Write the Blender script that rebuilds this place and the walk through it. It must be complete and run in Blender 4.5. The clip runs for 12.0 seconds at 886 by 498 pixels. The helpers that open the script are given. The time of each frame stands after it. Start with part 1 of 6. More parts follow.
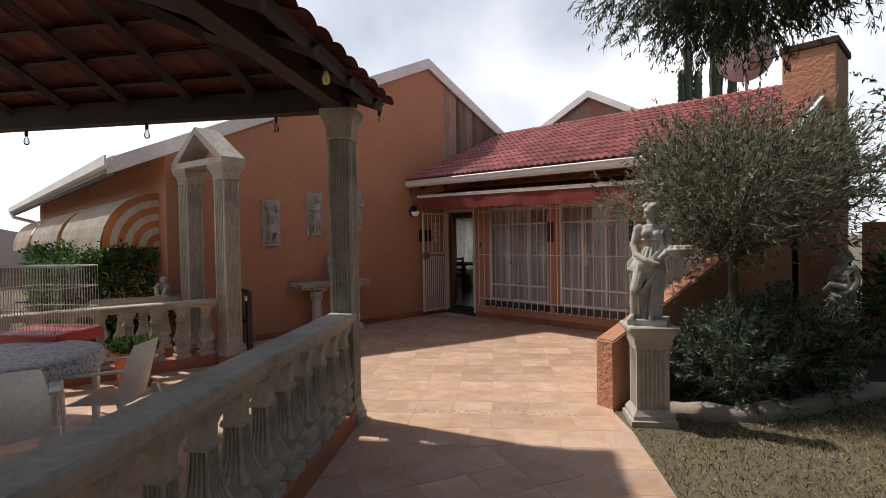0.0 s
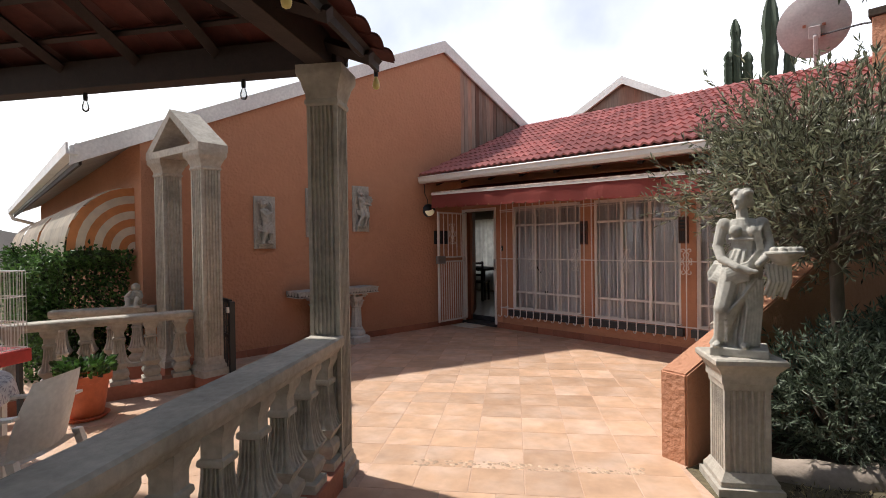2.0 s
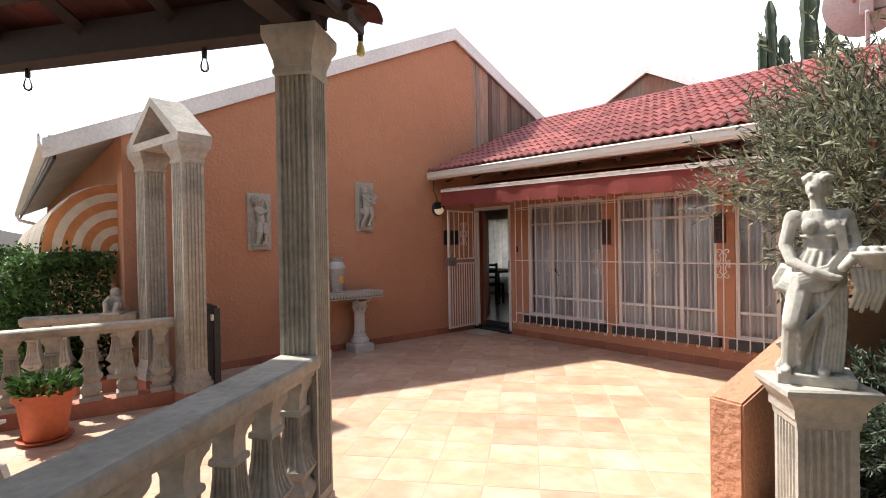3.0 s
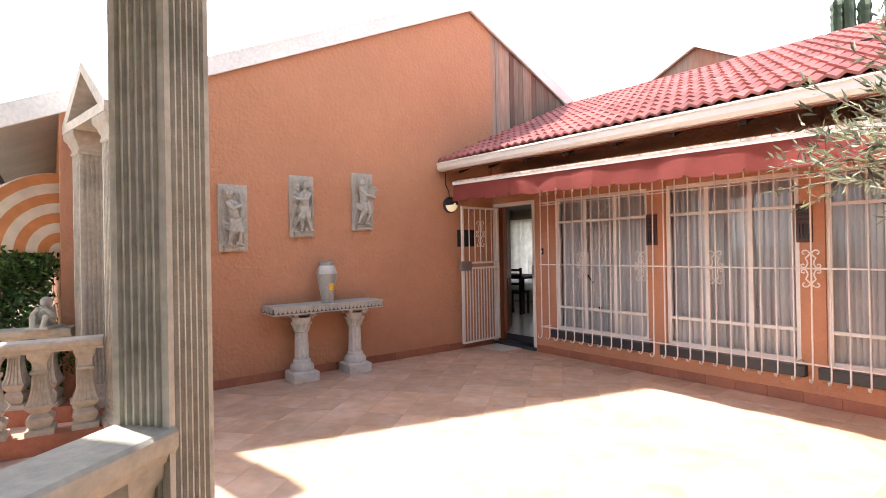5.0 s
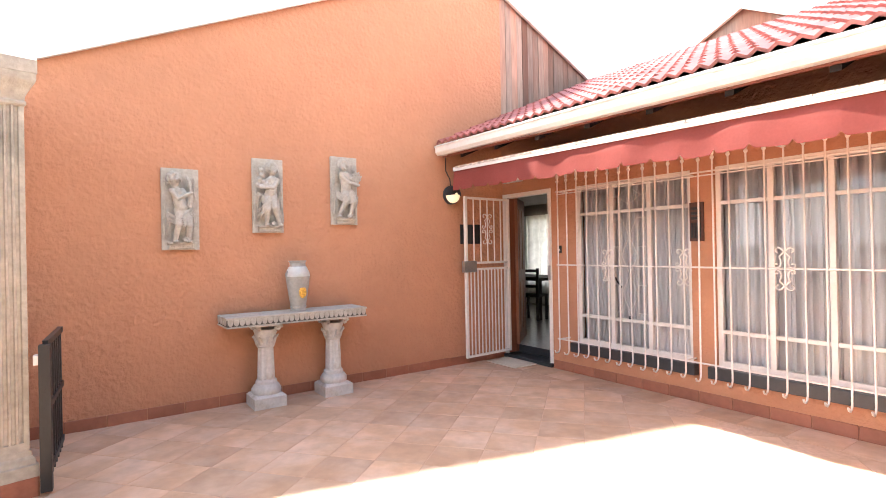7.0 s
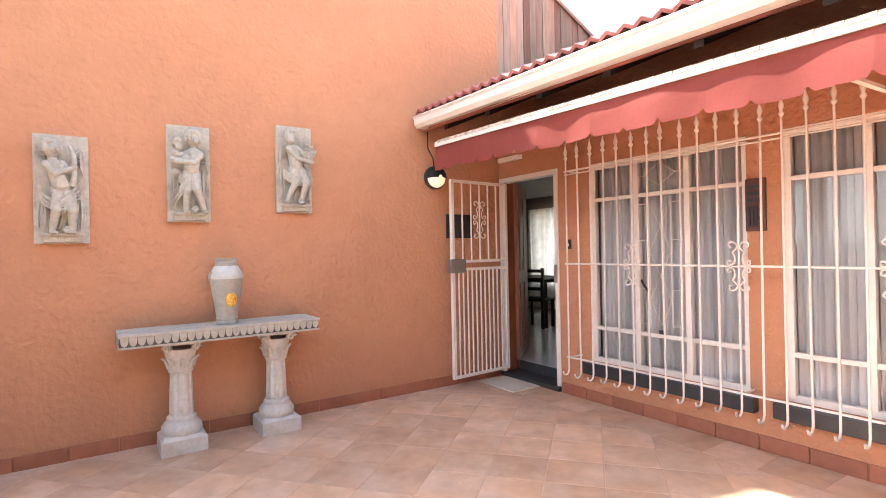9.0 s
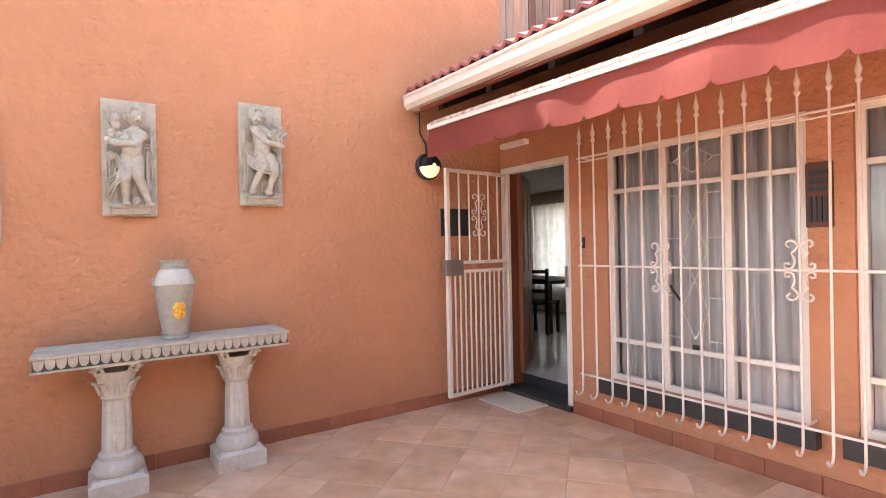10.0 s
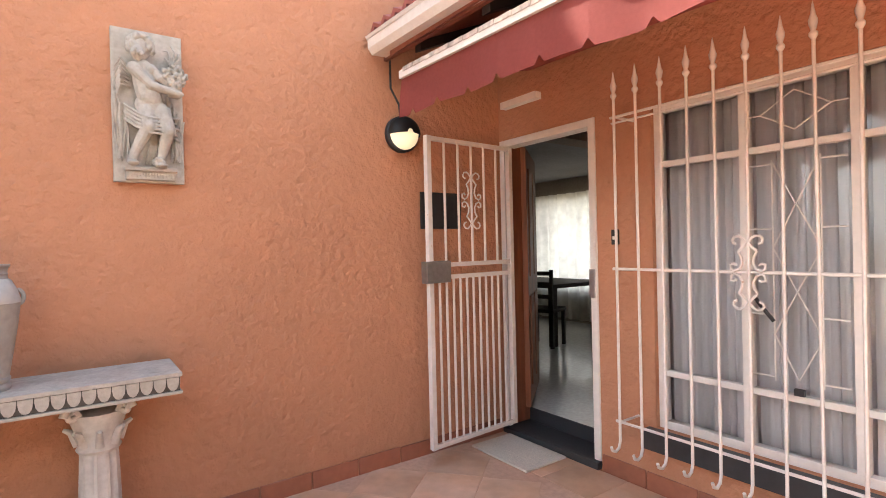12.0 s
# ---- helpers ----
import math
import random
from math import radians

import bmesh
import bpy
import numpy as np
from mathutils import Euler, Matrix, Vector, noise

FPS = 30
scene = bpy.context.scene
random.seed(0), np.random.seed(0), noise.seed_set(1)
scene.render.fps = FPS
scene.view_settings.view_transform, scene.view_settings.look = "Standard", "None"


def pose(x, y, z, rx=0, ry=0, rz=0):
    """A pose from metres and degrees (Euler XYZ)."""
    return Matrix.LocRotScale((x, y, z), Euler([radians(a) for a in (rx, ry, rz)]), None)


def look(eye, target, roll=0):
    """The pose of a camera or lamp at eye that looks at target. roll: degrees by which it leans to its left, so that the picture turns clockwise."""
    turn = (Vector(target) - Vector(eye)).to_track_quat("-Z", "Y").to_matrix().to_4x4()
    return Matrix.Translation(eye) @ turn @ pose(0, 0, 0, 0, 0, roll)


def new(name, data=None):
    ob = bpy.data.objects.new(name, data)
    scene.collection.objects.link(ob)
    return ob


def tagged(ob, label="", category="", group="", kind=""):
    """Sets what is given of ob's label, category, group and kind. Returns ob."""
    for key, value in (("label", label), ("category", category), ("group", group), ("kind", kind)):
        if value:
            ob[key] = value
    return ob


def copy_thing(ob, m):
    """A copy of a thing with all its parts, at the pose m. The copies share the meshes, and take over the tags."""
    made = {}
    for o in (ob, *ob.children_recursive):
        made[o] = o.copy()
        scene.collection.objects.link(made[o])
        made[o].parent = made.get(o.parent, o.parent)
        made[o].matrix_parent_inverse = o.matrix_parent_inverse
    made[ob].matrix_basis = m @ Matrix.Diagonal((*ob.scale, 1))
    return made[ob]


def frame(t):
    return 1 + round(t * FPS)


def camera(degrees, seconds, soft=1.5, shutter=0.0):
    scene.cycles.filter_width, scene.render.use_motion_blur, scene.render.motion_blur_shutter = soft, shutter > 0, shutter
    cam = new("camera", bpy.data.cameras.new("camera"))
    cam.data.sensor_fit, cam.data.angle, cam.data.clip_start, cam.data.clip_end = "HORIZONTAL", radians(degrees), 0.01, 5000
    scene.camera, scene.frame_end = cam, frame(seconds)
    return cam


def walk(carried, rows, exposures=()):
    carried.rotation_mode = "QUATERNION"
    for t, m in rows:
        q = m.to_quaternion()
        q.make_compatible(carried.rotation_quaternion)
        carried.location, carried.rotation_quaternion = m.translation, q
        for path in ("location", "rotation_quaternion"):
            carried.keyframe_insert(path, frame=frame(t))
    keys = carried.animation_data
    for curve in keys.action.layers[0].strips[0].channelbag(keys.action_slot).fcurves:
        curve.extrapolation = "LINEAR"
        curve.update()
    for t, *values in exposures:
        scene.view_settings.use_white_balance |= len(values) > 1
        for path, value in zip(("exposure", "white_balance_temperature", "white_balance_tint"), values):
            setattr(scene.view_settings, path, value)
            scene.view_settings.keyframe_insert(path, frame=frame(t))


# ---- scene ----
cam = camera(81.3, 12.0, 0.95)
PATH = [
    (0, (0.325, 0.948, 1.569), (-1.106, 2.345, 1.531), -0.9),
    (0.5, (0.169, 1.142, 1.557), (-1.277, 2.524, 1.523), -0.9),
    (1, (-0.013, 1.35, 1.55), (-1.472, 2.717, 1.52), -0.9),
    (1.5, (-0.234, 1.536, 1.542), (-1.709, 2.887, 1.514), -0.9),
    (2, (-0.452, 1.723, 1.539), (-1.931, 3.069, 1.517), -0.85),
    (2.5, (-0.65, 1.953, 1.539), (-2.147, 3.279, 1.518), -0.9),
    (4.5, (-1.422, 2.953, 1.457), (-3.0, 4.18, 1.464), -1.0),
    (5, (-1.606, 3.168, 1.475), (-3.197, 4.38, 1.48), -1.0),
    (5.5, (-1.768, 3.404, 1.477), (-3.372, 4.599, 1.481), -1.1),
    (6, (-1.931, 3.62, 1.475), (-3.555, 4.787, 1.478), -1.15),
    (6.5, (-2.127, 3.852, 1.48), (-3.765, 4.998, 1.48), -1.15),
    (7, (-2.319, 4.06, 1.453), (-3.961, 5.202, 1.457), -1.1),
    (9, (-3.175, 4.969, 1.404), (-4.832, 6.089, 1.408), -1.15),
    (9.5, (-3.443, 5.158, 1.413), (-5.099, 6.279, 1.416), -1.1),
    (10, (-3.706, 5.371, 1.416), (-5.359, 6.497, 1.412), -1.15),
    (10.5, (-3.951, 5.549, 1.419), (-5.601, 6.68, 1.409), -1.1),
    (11, (-4.228, 5.718, 1.412), (-5.862, 6.872, 1.406), -1.2),
    (11.5, (-4.455, 5.901, 1.402), (-6.075, 7.073, 1.393), -1.25),
    (12, (-4.669, 6.102, 1.405), (-6.299, 7.261, 1.394), -1.35),
]
EXPOSE = [(0, -0.38, 6300, 12), (1.0, -0.4, 6300, 12), (2.5, 0.4, 6300, 11), (4.5, 1.4, 6300, 10), (5.5, 1.95, 6300, 10), (6.5, 2.4, 6300, 9), (9.0, 2.47, 6300, 9), (10.0, 2.35, 6300, 9), (12.0, 2.35, 6400, 8)]
walk(cam, [(t, look(eye, target, roll)) for t, eye, target, roll in PATH], EXPOSE)

# ---- light ----
SUN = Vector((-0.62, -0.22, 1.0)).normalized()
world = bpy.data.worlds.new("sky")
scene.world = world
world.use_nodes = True
wn, wl = world.node_tree.nodes, world.node_tree.links
sky = wn.new("ShaderNodeTexSky")
sky.sky_type, sky.sun_disc = "NISHITA", False
sky.sun_elevation = math.asin(SUN.z)
sky.sun_rotation = math.atan2(SUN.x, SUN.y)
sky.air_density, sky.dust_density = 1.0, 2.0
wco, wnoise, wramp, wmix = wn.new("ShaderNodeTexCoord"), wn.new("ShaderNodeTexNoise"), wn.new("ShaderNodeValToRGB"), wn.new("ShaderNodeMix")
wmix.data_type = "RGBA"
wnoise.inputs["Scale"].default_value, wnoise.inputs["Detail"].default_value = 2.3, 6.0
wramp.color_ramp.elements[0].position, wramp.color_ramp.elements[1].position = 0.34, 0.6
wramp.color_ramp.elements[0].color = (0.45, 0.45, 0.45, 1)
wl.new(wco.outputs["Generated"], wnoise.inputs["Vector"])
wl.new(wnoise.outputs["Fac"], wramp.inputs["Fac"])
wsep, whaze, wmul = wn.new("ShaderNodeSeparateXYZ"), wn.new("ShaderNodeMapRange"), wn.new("ShaderNodeMath")
whaze.inputs["From Min"].default_value, whaze.inputs["From Max"].default_value = 0.28, 0.62
whaze.inputs["To Min"].default_value, whaze.inputs["To Max"].default_value = 1.0, 0.08
wmul.operation = "MULTIPLY"
wl.new(wco.outputs["Generated"], wsep.inputs[0])
wl.new(wsep.outputs["Z"], whaze.inputs["Value"])
wl.new(wramp.outputs["Color"], wmul.inputs[0])
wl.new(whaze.outputs["Result"], wmul.inputs[1])
wl.new(wmul.outputs[0], wmix.inputs["Factor"])
wl.new(sky.outputs["Color"], wmix.inputs["A"])
wmix.inputs["B"].default_value = (17.0, 17.1, 17.3, 1)
wl.new(wmix.outputs["Result"], wn["Background"].inputs["Color"])
wn["Background"].inputs["Strength"].default_value = 0.1
sun = new("sun", bpy.data.lights.new("sun", "SUN"))
sun.data.energy, sun.data.angle, sun.data.color = 5.0, radians(1.4), (1.0, 0.95, 0.86)
sun.matrix_world = look(SUN * 40, (0, 0, 0))


# ---- materials ----
def mat(name, base, rough=0.7, metal=0.0, grain=(30.0, 0.12), blot=(1.5, 0.15), bump=(60.0, 0.15), rand=0.0, island=False, second=None, detail=4.0, spec=0.5, coat=0.0, stretch=None):
    """A surface: base colour varied by fine grain and broad stains, with bump; rand varies it piece by piece."""
    m = bpy.data.materials.new(name)
    m.use_nodes = True
    n, l = m.node_tree.nodes, m.node_tree.links
    b = n["Principled BSDF"]
    b.inputs["Roughness"].default_value, b.inputs["Metallic"].default_value = rough, metal
    b.inputs["Specular IOR Level"].default_value = spec
    b.inputs["Coat Weight"].default_value = coat
    co = n.new("ShaderNodeTexCoord")
    vec = co.outputs["Object"]
    if stretch:
        mp = n.new("ShaderNodeMapping")
        mp.inputs["Scale"].default_value = stretch
        l.new(vec, mp.inputs["Vector"])
        vec = mp.outputs["Vector"]
    if rand:
        info = n.new("ShaderNodeNewGeometry" if island else "ShaderNodeObjectInfo")
        rnd = info.outputs["Random Per Island" if island else "Random"]
        sh = n.new("ShaderNodeVectorMath")
        sh.operation = "MULTIPLY_ADD"
        sh.inputs[1].default_value = (37, 53, 71)
        l.new(rnd, sh.inputs[0])
        l.new(vec, sh.inputs[2])
        vec = sh.outputs["Vector"]

    def tex(scale, det=detail):
        t = n.new("ShaderNodeTexNoise")
        t.inputs["Scale"].default_value, t.inputs["Detail"].default_value = scale, det
        l.new(vec, t.inputs["Vector"])
        return t.outputs["Fac"]

    def mul(val, amount, prev):
        rng = n.new("ShaderNodeMapRange")
        rng.inputs["From Min"].default_value, rng.inputs["From Max"].default_value = 0.25, 0.75
        rng.inputs["To Min"].default_value, rng.inputs["To Max"].default_value = 1 - amount, 1 + amount
        rng.clamp = False
        l.new(val, rng.inputs["Value"])
        mx = n.new("ShaderNodeVectorMath")
        mx.operation = "SCALE"
        l.new(prev, mx.inputs[0])
        l.new(rng.outputs["Result"], mx.inputs["Scale"])
        return mx.outputs["Vector"]

    rgb = n.new("ShaderNodeRGB")
    rgb.outputs[0].default_value = (*base, 1)
    c = rgb.outputs[0]
    if second:
        mx = n.new("ShaderNodeMix")
        mx.data_type = "RGBA"
        l.new(c, mx.inputs["A"])
        mx.inputs["B"].default_value = (*second[0], 1)
        rp = n.new("ShaderNodeValToRGB")
        rp.color_ramp.elements[0].position, rp.color_ramp.elements[1].position = second[2], second[3]
        l.new(tex(second[1], 6.0), rp.inputs["Fac"])
        l.new(rp.outputs["Color"], mx.inputs["Factor"])
        c = mx.outputs["Result"]
    c = mul(tex(grain[0]), grain[1], c)
    c = mul(tex(blot[0]), blot[1], c)
    if rand:
        c = mul(rnd, rand, c)
    l.new(c, b.inputs["Base Color"])
    if bump[1]:
        bp = n.new("ShaderNodeBump")
        bp.inputs["Strength"].default_value, bp.inputs["Distance"].default_value = bump[1], (bump[2] if len(bump) > 2 else 0.01)
        l.new(tex(bump[0], 5.0), bp.inputs["Height"])
        l.new(bp.outputs["Normal"], b.inputs["Normal"])
    return m


ORANGE = mat("terracotta_paint", (0.485, 0.238, 0.142), 0.8, grain=(7.0, 0.04), blot=(0.8, 0.07), bump=(22.0, 0.9, 0.024), spec=0.2)
SKIRT = mat("skirting_tile", (0.31, 0.115, 0.068), 0.45, grain=(20, 0.1), blot=(4, 0.12), bump=(40, 0.1), rand=0.07)
TILE = mat("terracotta_floor_tile", (0.53, 0.335, 0.215), 0.5, grain=(14, 0.07), blot=(5.0, 0.16), bump=(30, 0.15), rand=0.07, second=((0.62, 0.44, 0.33), 3.0, 0.42, 0.7))
GROUT = mat("floor_grout", (0.55, 0.37, 0.27), 0.9)
STONE = mat("cast_concrete", (0.43, 0.39, 0.33), 0.9, grain=(25, 0.16), blot=(2.5, 0.22), bump=(70, 0.35), second=((0.23, 0.215, 0.18), 4.0, 0.5, 0.85))
STATUE = mat("weathered_statue_stone", (0.45, 0.425, 0.37), 0.9, grain=(30, 0.14), blot=(5.0, 0.2), bump=(60, 0.25), second=((0.2, 0.19, 0.16), 7.0, 0.5, 0.8))
PLAQUE = mat("plaque_cement", (0.43, 0.4, 0.355), 0.9, grain=(40, 0.12), blot=(9.0, 0.14), bump=(80, 0.25), second=((0.34, 0.315, 0.28), 13.0, 0.5, 0.8))
LEGSTONE = mat("pale_leg_stone", (0.56, 0.53, 0.5), 0.85, grain=(40, 0.1), blot=(7.0, 0.14), bump=(80, 0.2), second=((0.42, 0.36, 0.29), 9.0, 0.55, 0.8))
BRICKPAINT = mat("red_plinth_paint", (0.37, 0.14, 0.085), 0.7, blot=(3, 0.2))
WHITE = mat("white_paint", (0.70, 0.66, 0.62), 0.45, grain=(30, 0.05), blot=(3, 0.06), bump=(50, 0.05))
WHITEM = mat("white_metal_paint", (0.70, 0.65, 0.61), 0.4, grain=(30, 0.06), blot=(6, 0.08), bump=(0, 0), second=((0.42, 0.27, 0.18), 30.0, 0.70, 0.78))
ROOFTILE = mat("red_roof_tile", (0.36, 0.12, 0.105), 0.55, grain=(18, 0.14), blot=(2.0, 0.18), bump=(45, 0.12), rand=0.14, second=((0.27, 0.10, 0.085), 5.0, 0.5, 0.8))
# red pergola tile, darkened in colour to stand in for the shade underneath
SHADETILE = mat("shade_darkened_roof_tile", (0.085, 0.022, 0.017), 0.85, grain=(20, 0.2), blot=(3, 0.3), rand=0.25)
TIMBER = mat("dark_stained_timber", (0.028, 0.017, 0.014), 0.7, grain=(20, 0.25), blot=(2, 0.2), stretch=(1, 1, 1))
EAVE = mat("brown_eave_paint", (0.24, 0.085, 0.055), 0.7, blot=(1.6, 0.5))
SIDING = mat("weathered_wood_siding", (0.27, 0.20, 0.16), 0.8, grain=(30, 0.22), blot=(2, 0.22), bump=(40, 0.35), rand=0.25, second=((0.33, 0.13, 0.07), 1.6, 0.5, 0.75), stretch=(1, 1, 0.12))
CANVAS = mat("red_canvas", (0.37, 0.095, 0.08), 0.85, grain=(60, 0.06), blot=(2.5, 0.13), bump=(300, 0.1), spec=0.2)
FASCIA = mat("grey_white_barge_board", (0.76, 0.745, 0.72), 0.6, blot=(2, 0.1))
SHEET = mat("grey_roof_sheet", (0.35, 0.35, 0.34), 0.6)
DARK = mat("dark_iron", (0.02, 0.02, 0.022), 0.5)
DOORWOOD = mat("varnished_door_wood", (0.2, 0.066, 0.03), 0.55, grain=(30, 0.3), blot=(3, 0.2), stretch=(1, 1, 0.08))
CURTAIN = mat("curtain_cloth", (0.58, 0.535, 0.54), 0.9, grain=(40, 0.05), blot=(1.5, 0.08), stretch=(1, 1, 0.1))
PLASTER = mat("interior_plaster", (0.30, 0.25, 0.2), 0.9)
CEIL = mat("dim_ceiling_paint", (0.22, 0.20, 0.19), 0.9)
INFLOOR = mat("white_interior_tile", (0.5, 0.485, 0.46), 0.18, blot=(2, 0.05), bump=(20, 0.03))
BLACKSTEP = mat("black_slate_step", (0.035, 0.036, 0.04), 0.4)
BARK = mat("grey_bark", (0.15, 0.12, 0.09), 0.95, grain=(30, 0.3), blot=(5, 0.2), bump=(40, 0.7), stretch=(1, 1, 0.3))
LAWN = mat("dry_lawn_soil", (0.13, 0.105, 0.06), 0.95, grain=(40, 0.3), blot=(1.2, 0.3), bump=(80, 0.6))
SOIL = mat("bed_soil", (0.06, 0.043, 0.03), 1.0, grain=(30, 0.3))
KERB = mat("pale_kerb_concrete", (0.37, 0.30, 0.245), 0.9, blot=(3, 0.2), bump=(40, 0.4))
PLASTIC = mat("white_plastic", (0.74, 0.72, 0.68), 0.4, bump=(0, 0), blot=(3, 0.06))


def leafmat(name, base, rough=0.55, trans=0.25, rand=0.45):
    m = mat(name, base, rough, grain=(8, 0.15), blot=(1.2, 0.2), bump=(0, 0), rand=rand, island=True)
    n, l = m.node_tree.nodes, m.node_tree.links
    t, mx = n.new("ShaderNodeBsdfTranslucent"), n.new("ShaderNodeMixShader")
    b, out = n["Principled BSDF"], n["Material Output"]
    l.new(b.inputs["Base Color"].links[0].from_socket, t.inputs["Color"])
    mx.inputs[0].default_value = trans
    l.new(b.outputs[0], mx.inputs[1])
    l.new(t.outputs[0], mx.inputs[2])
    l.new(mx.outputs[0], out.inputs["Surface"])
    return m


OLIVE = leafmat("olive_leaf", (0.20, 0.21, 0.135))
SHRUB = leafmat("grey_green_shrub_leaf", (0.12, 0.15, 0.10))
HEDGE = leafmat("hedge_leaf", (0.055, 0.12, 0.025))
CONIFER = leafmat("feathery_green_leaf", (0.05, 0.07, 0.028))
CACTUS = mat("euphorbia_green", (0.04, 0.06, 0.032), 0.7, blot=(6, 0.3))


def glass(name, tint=(0.95, 0.97, 0.97), rough=0.02):
    m = bpy.data.materials.new(name)
    m.use_nodes = True
    n, l = m.node_tree.nodes, m.node_tree.links
    g, t, mx, fr = n.new("ShaderNodeBsdfGlossy"), n.new("ShaderNodeBsdfTransparent"), n.new("ShaderNodeMixShader"), n.new("ShaderNodeFresnel")
    g.inputs["Roughness"].default_value = rough
    t.inputs["Color"].default_value = (*tint, 1)
    fr.inputs["IOR"].default_value = 1.6
    l.new(fr.outputs[0], mx.inputs[0])
    l.new(t.outputs[0], mx.inputs[1])
    l.new(g.outputs[0], mx.inputs[2])
    l.new(mx.outputs[0], n["Material Output"].inputs["Surface"])
    return m


PANE = glass("window_glass")


def lit(name, colour, strength):
    m = bpy.data.materials.new(name)
    m.use_nodes = True
    b = m.node_tree.nodes["Principled BSDF"]
    b.inputs["Base Color"].default_value = (*colour, 1)
    b.inputs["Emission Color"].default_value = (*colour, 1)
    b.inputs["Emission Strength"].default_value = strength
    return m


# ---- mesh helpers ----
def box(bm, x0, y0, z0, x1, y1, z1, m=None):
    vs = [bm.verts.new((m @ Vector(c)) if m else c) for c in ((x0, y0, z0), (x1, y0, z0), (x1, y1, z0), (x0, y1, z0), (x0, y0, z1), (x1, y0, z1), (x1, y1, z1), (x0, y1, z1))]
    for f in ((3, 2, 1, 0), (4, 5, 6, 7), (0, 1, 5, 4), (1, 2, 6, 5), (2, 3, 7, 6), (3, 0, 4, 7)):
        bm.faces.new([vs[i] for i in f])


def boxed(x0, y0, z0, x1, y1, z1, bevel=0.0, m=None):
    bm = bmesh.new()
    box(bm, x0, y0, z0, x1, y1, z1, m)
    if bevel:
        bmesh.ops.bevel(bm, geom=bm.edges[:], offset=bevel, segments=2, affect="EDGES", profile=0.6)
    return bm


def prism(bm, pts, axis, a, b):
    """A polygon in the plane across an axis, pulled from a to b along it."""
    def at(p, q):
        return (q, p[0], p[1]) if axis == "x" else (p[0], q, p[1]) if axis == "y" else (p[0], p[1], q)
    lo, hi = [bm.verts.new(at(p, a)) for p in pts], [bm.verts.new(at(p, b)) for p in pts]
    n = len(pts)
    bm.faces.new(lo)
    bm.faces.new(hi[::-1])
    for i in range(n):
        bm.faces.new((lo[i], hi[i], hi[(i + 1) % n], lo[(i + 1) % n]))
    bmesh.ops.recalc_face_normals(bm, faces=bm.faces[:])


def loft(bm, rings, cap=True, closed=True):
    """Skin over rings of equal count."""
    vs = [[bm.verts.new(p) for p in r] for r in rings]
    for a, b in zip(vs, vs[1:]):
        n = len(a)
        for i in range(n if closed else n - 1):
            bm.faces.new((a[i], a[(i + 1) % n], b[(i + 1) % n], b[i]))
    if cap and closed:
        bm.faces.new(vs[0][::-1])
        bm.faces.new(vs[-1])


def lathe(bm, profile, seg=20, at=(0, 0, 0)):
    loft(bm, [[(at[0] + r * math.cos(2 * math.pi * i / seg), at[1] + r * math.sin(2 * math.pi * i / seg), at[2] + z) for i in range(seg)] for r, z in profile])


def square_ring(half, z, flutes=0, depth=0.0, half2=None):
    """A square outline; flutes cut grooves into each side."""
    h2 = half2 or half
    side = [(-1.0, 0.0)]
    for k in range(flutes):
        a = -0.8 + 1.6 * k / flutes
        w = 1.6 / flutes
        side += [(a + 0.12 * w, 0.0), (a + 0.3 * w, depth), (a + 0.7 * w, depth), (a + 0.88 * w, 0.0)]
    pts = []
    for q in range(4):
        for s, d in side:
            x, y = s * half, -half + d
            for _ in range(q):
                x, y = -y, x
            pts.append((x, y * h2 / half, z))
    return pts


def tube(bm, pts, r, seg=8, r2=None):
    pts = [Vector(p) for p in pts]
    rings, n = [], len(pts)
    ref = None
    for i, p in enumerate(pts):
        d = (pts[min(i + 1, n - 1)] - pts[max(i - 1, 0)]).normalized()
        if ref is None:
            ref = Vector((0, 0, 1)) if abs(d.z) < 0.9 else Vector((1, 0, 0))
        u = (ref - d * ref.dot(d)).normalized()
        ref = u
        v = d.cross(u)
        rr = r + ((r2 if r2 is not None else r) - r) * i / max(1, n - 1)
        rings.append([p + u * (rr * math.cos(2 * math.pi * k / seg)) + v * (rr * math.sin(2 * math.pi * k / seg)) for k in range(seg)])
    loft(bm, rings)


def mesh_of(bm, name, material, smooth=None):
    me = bpy.data.meshes.new(name)
    bmesh.ops.recalc_face_normals(bm, faces=bm.faces[:])
    bm.to_mesh(me)
    bm.free()
    me.materials.append(material)
    if smooth:
        for p in me.polygons:
            p.use_smooth = True
        me.set_sharp_from_angle(angle=radians(smooth))
    return me


def thing(name, label, category, m=None, group="", kind=""):
    ob = tagged(new(name), label, category, group, kind)
    if m:
        ob.matrix_basis = m
    return ob


def part(name, bm, material, parent, label="", smooth=None, m=None):
    ob = new(name, bm if isinstance(bm, bpy.types.Mesh) else mesh_of(bm, name, material, smooth))
    ob.parent = parent
    if m:
        ob.matrix_basis = m
    if label:
        ob["label"] = label
    return ob


def solid(name, bm, material, label, category, group="", kind="", smooth=None, m=None):
    ob = tagged(new(name, mesh_of(bm, name, material, smooth)), label, category, group, kind)
    if m:
        ob.matrix_basis = m
    return ob


def structure(name, bm, material, label, smooth=None):
    return solid(name, bm, material, label, name.split("_")[0], kind="structure", smooth=smooth)


def strips(verts, faces, name, material):
    me = bpy.data.meshes.new(name)
    me.from_pydata(verts, [], faces)
    me.materials.append(material)
    return me


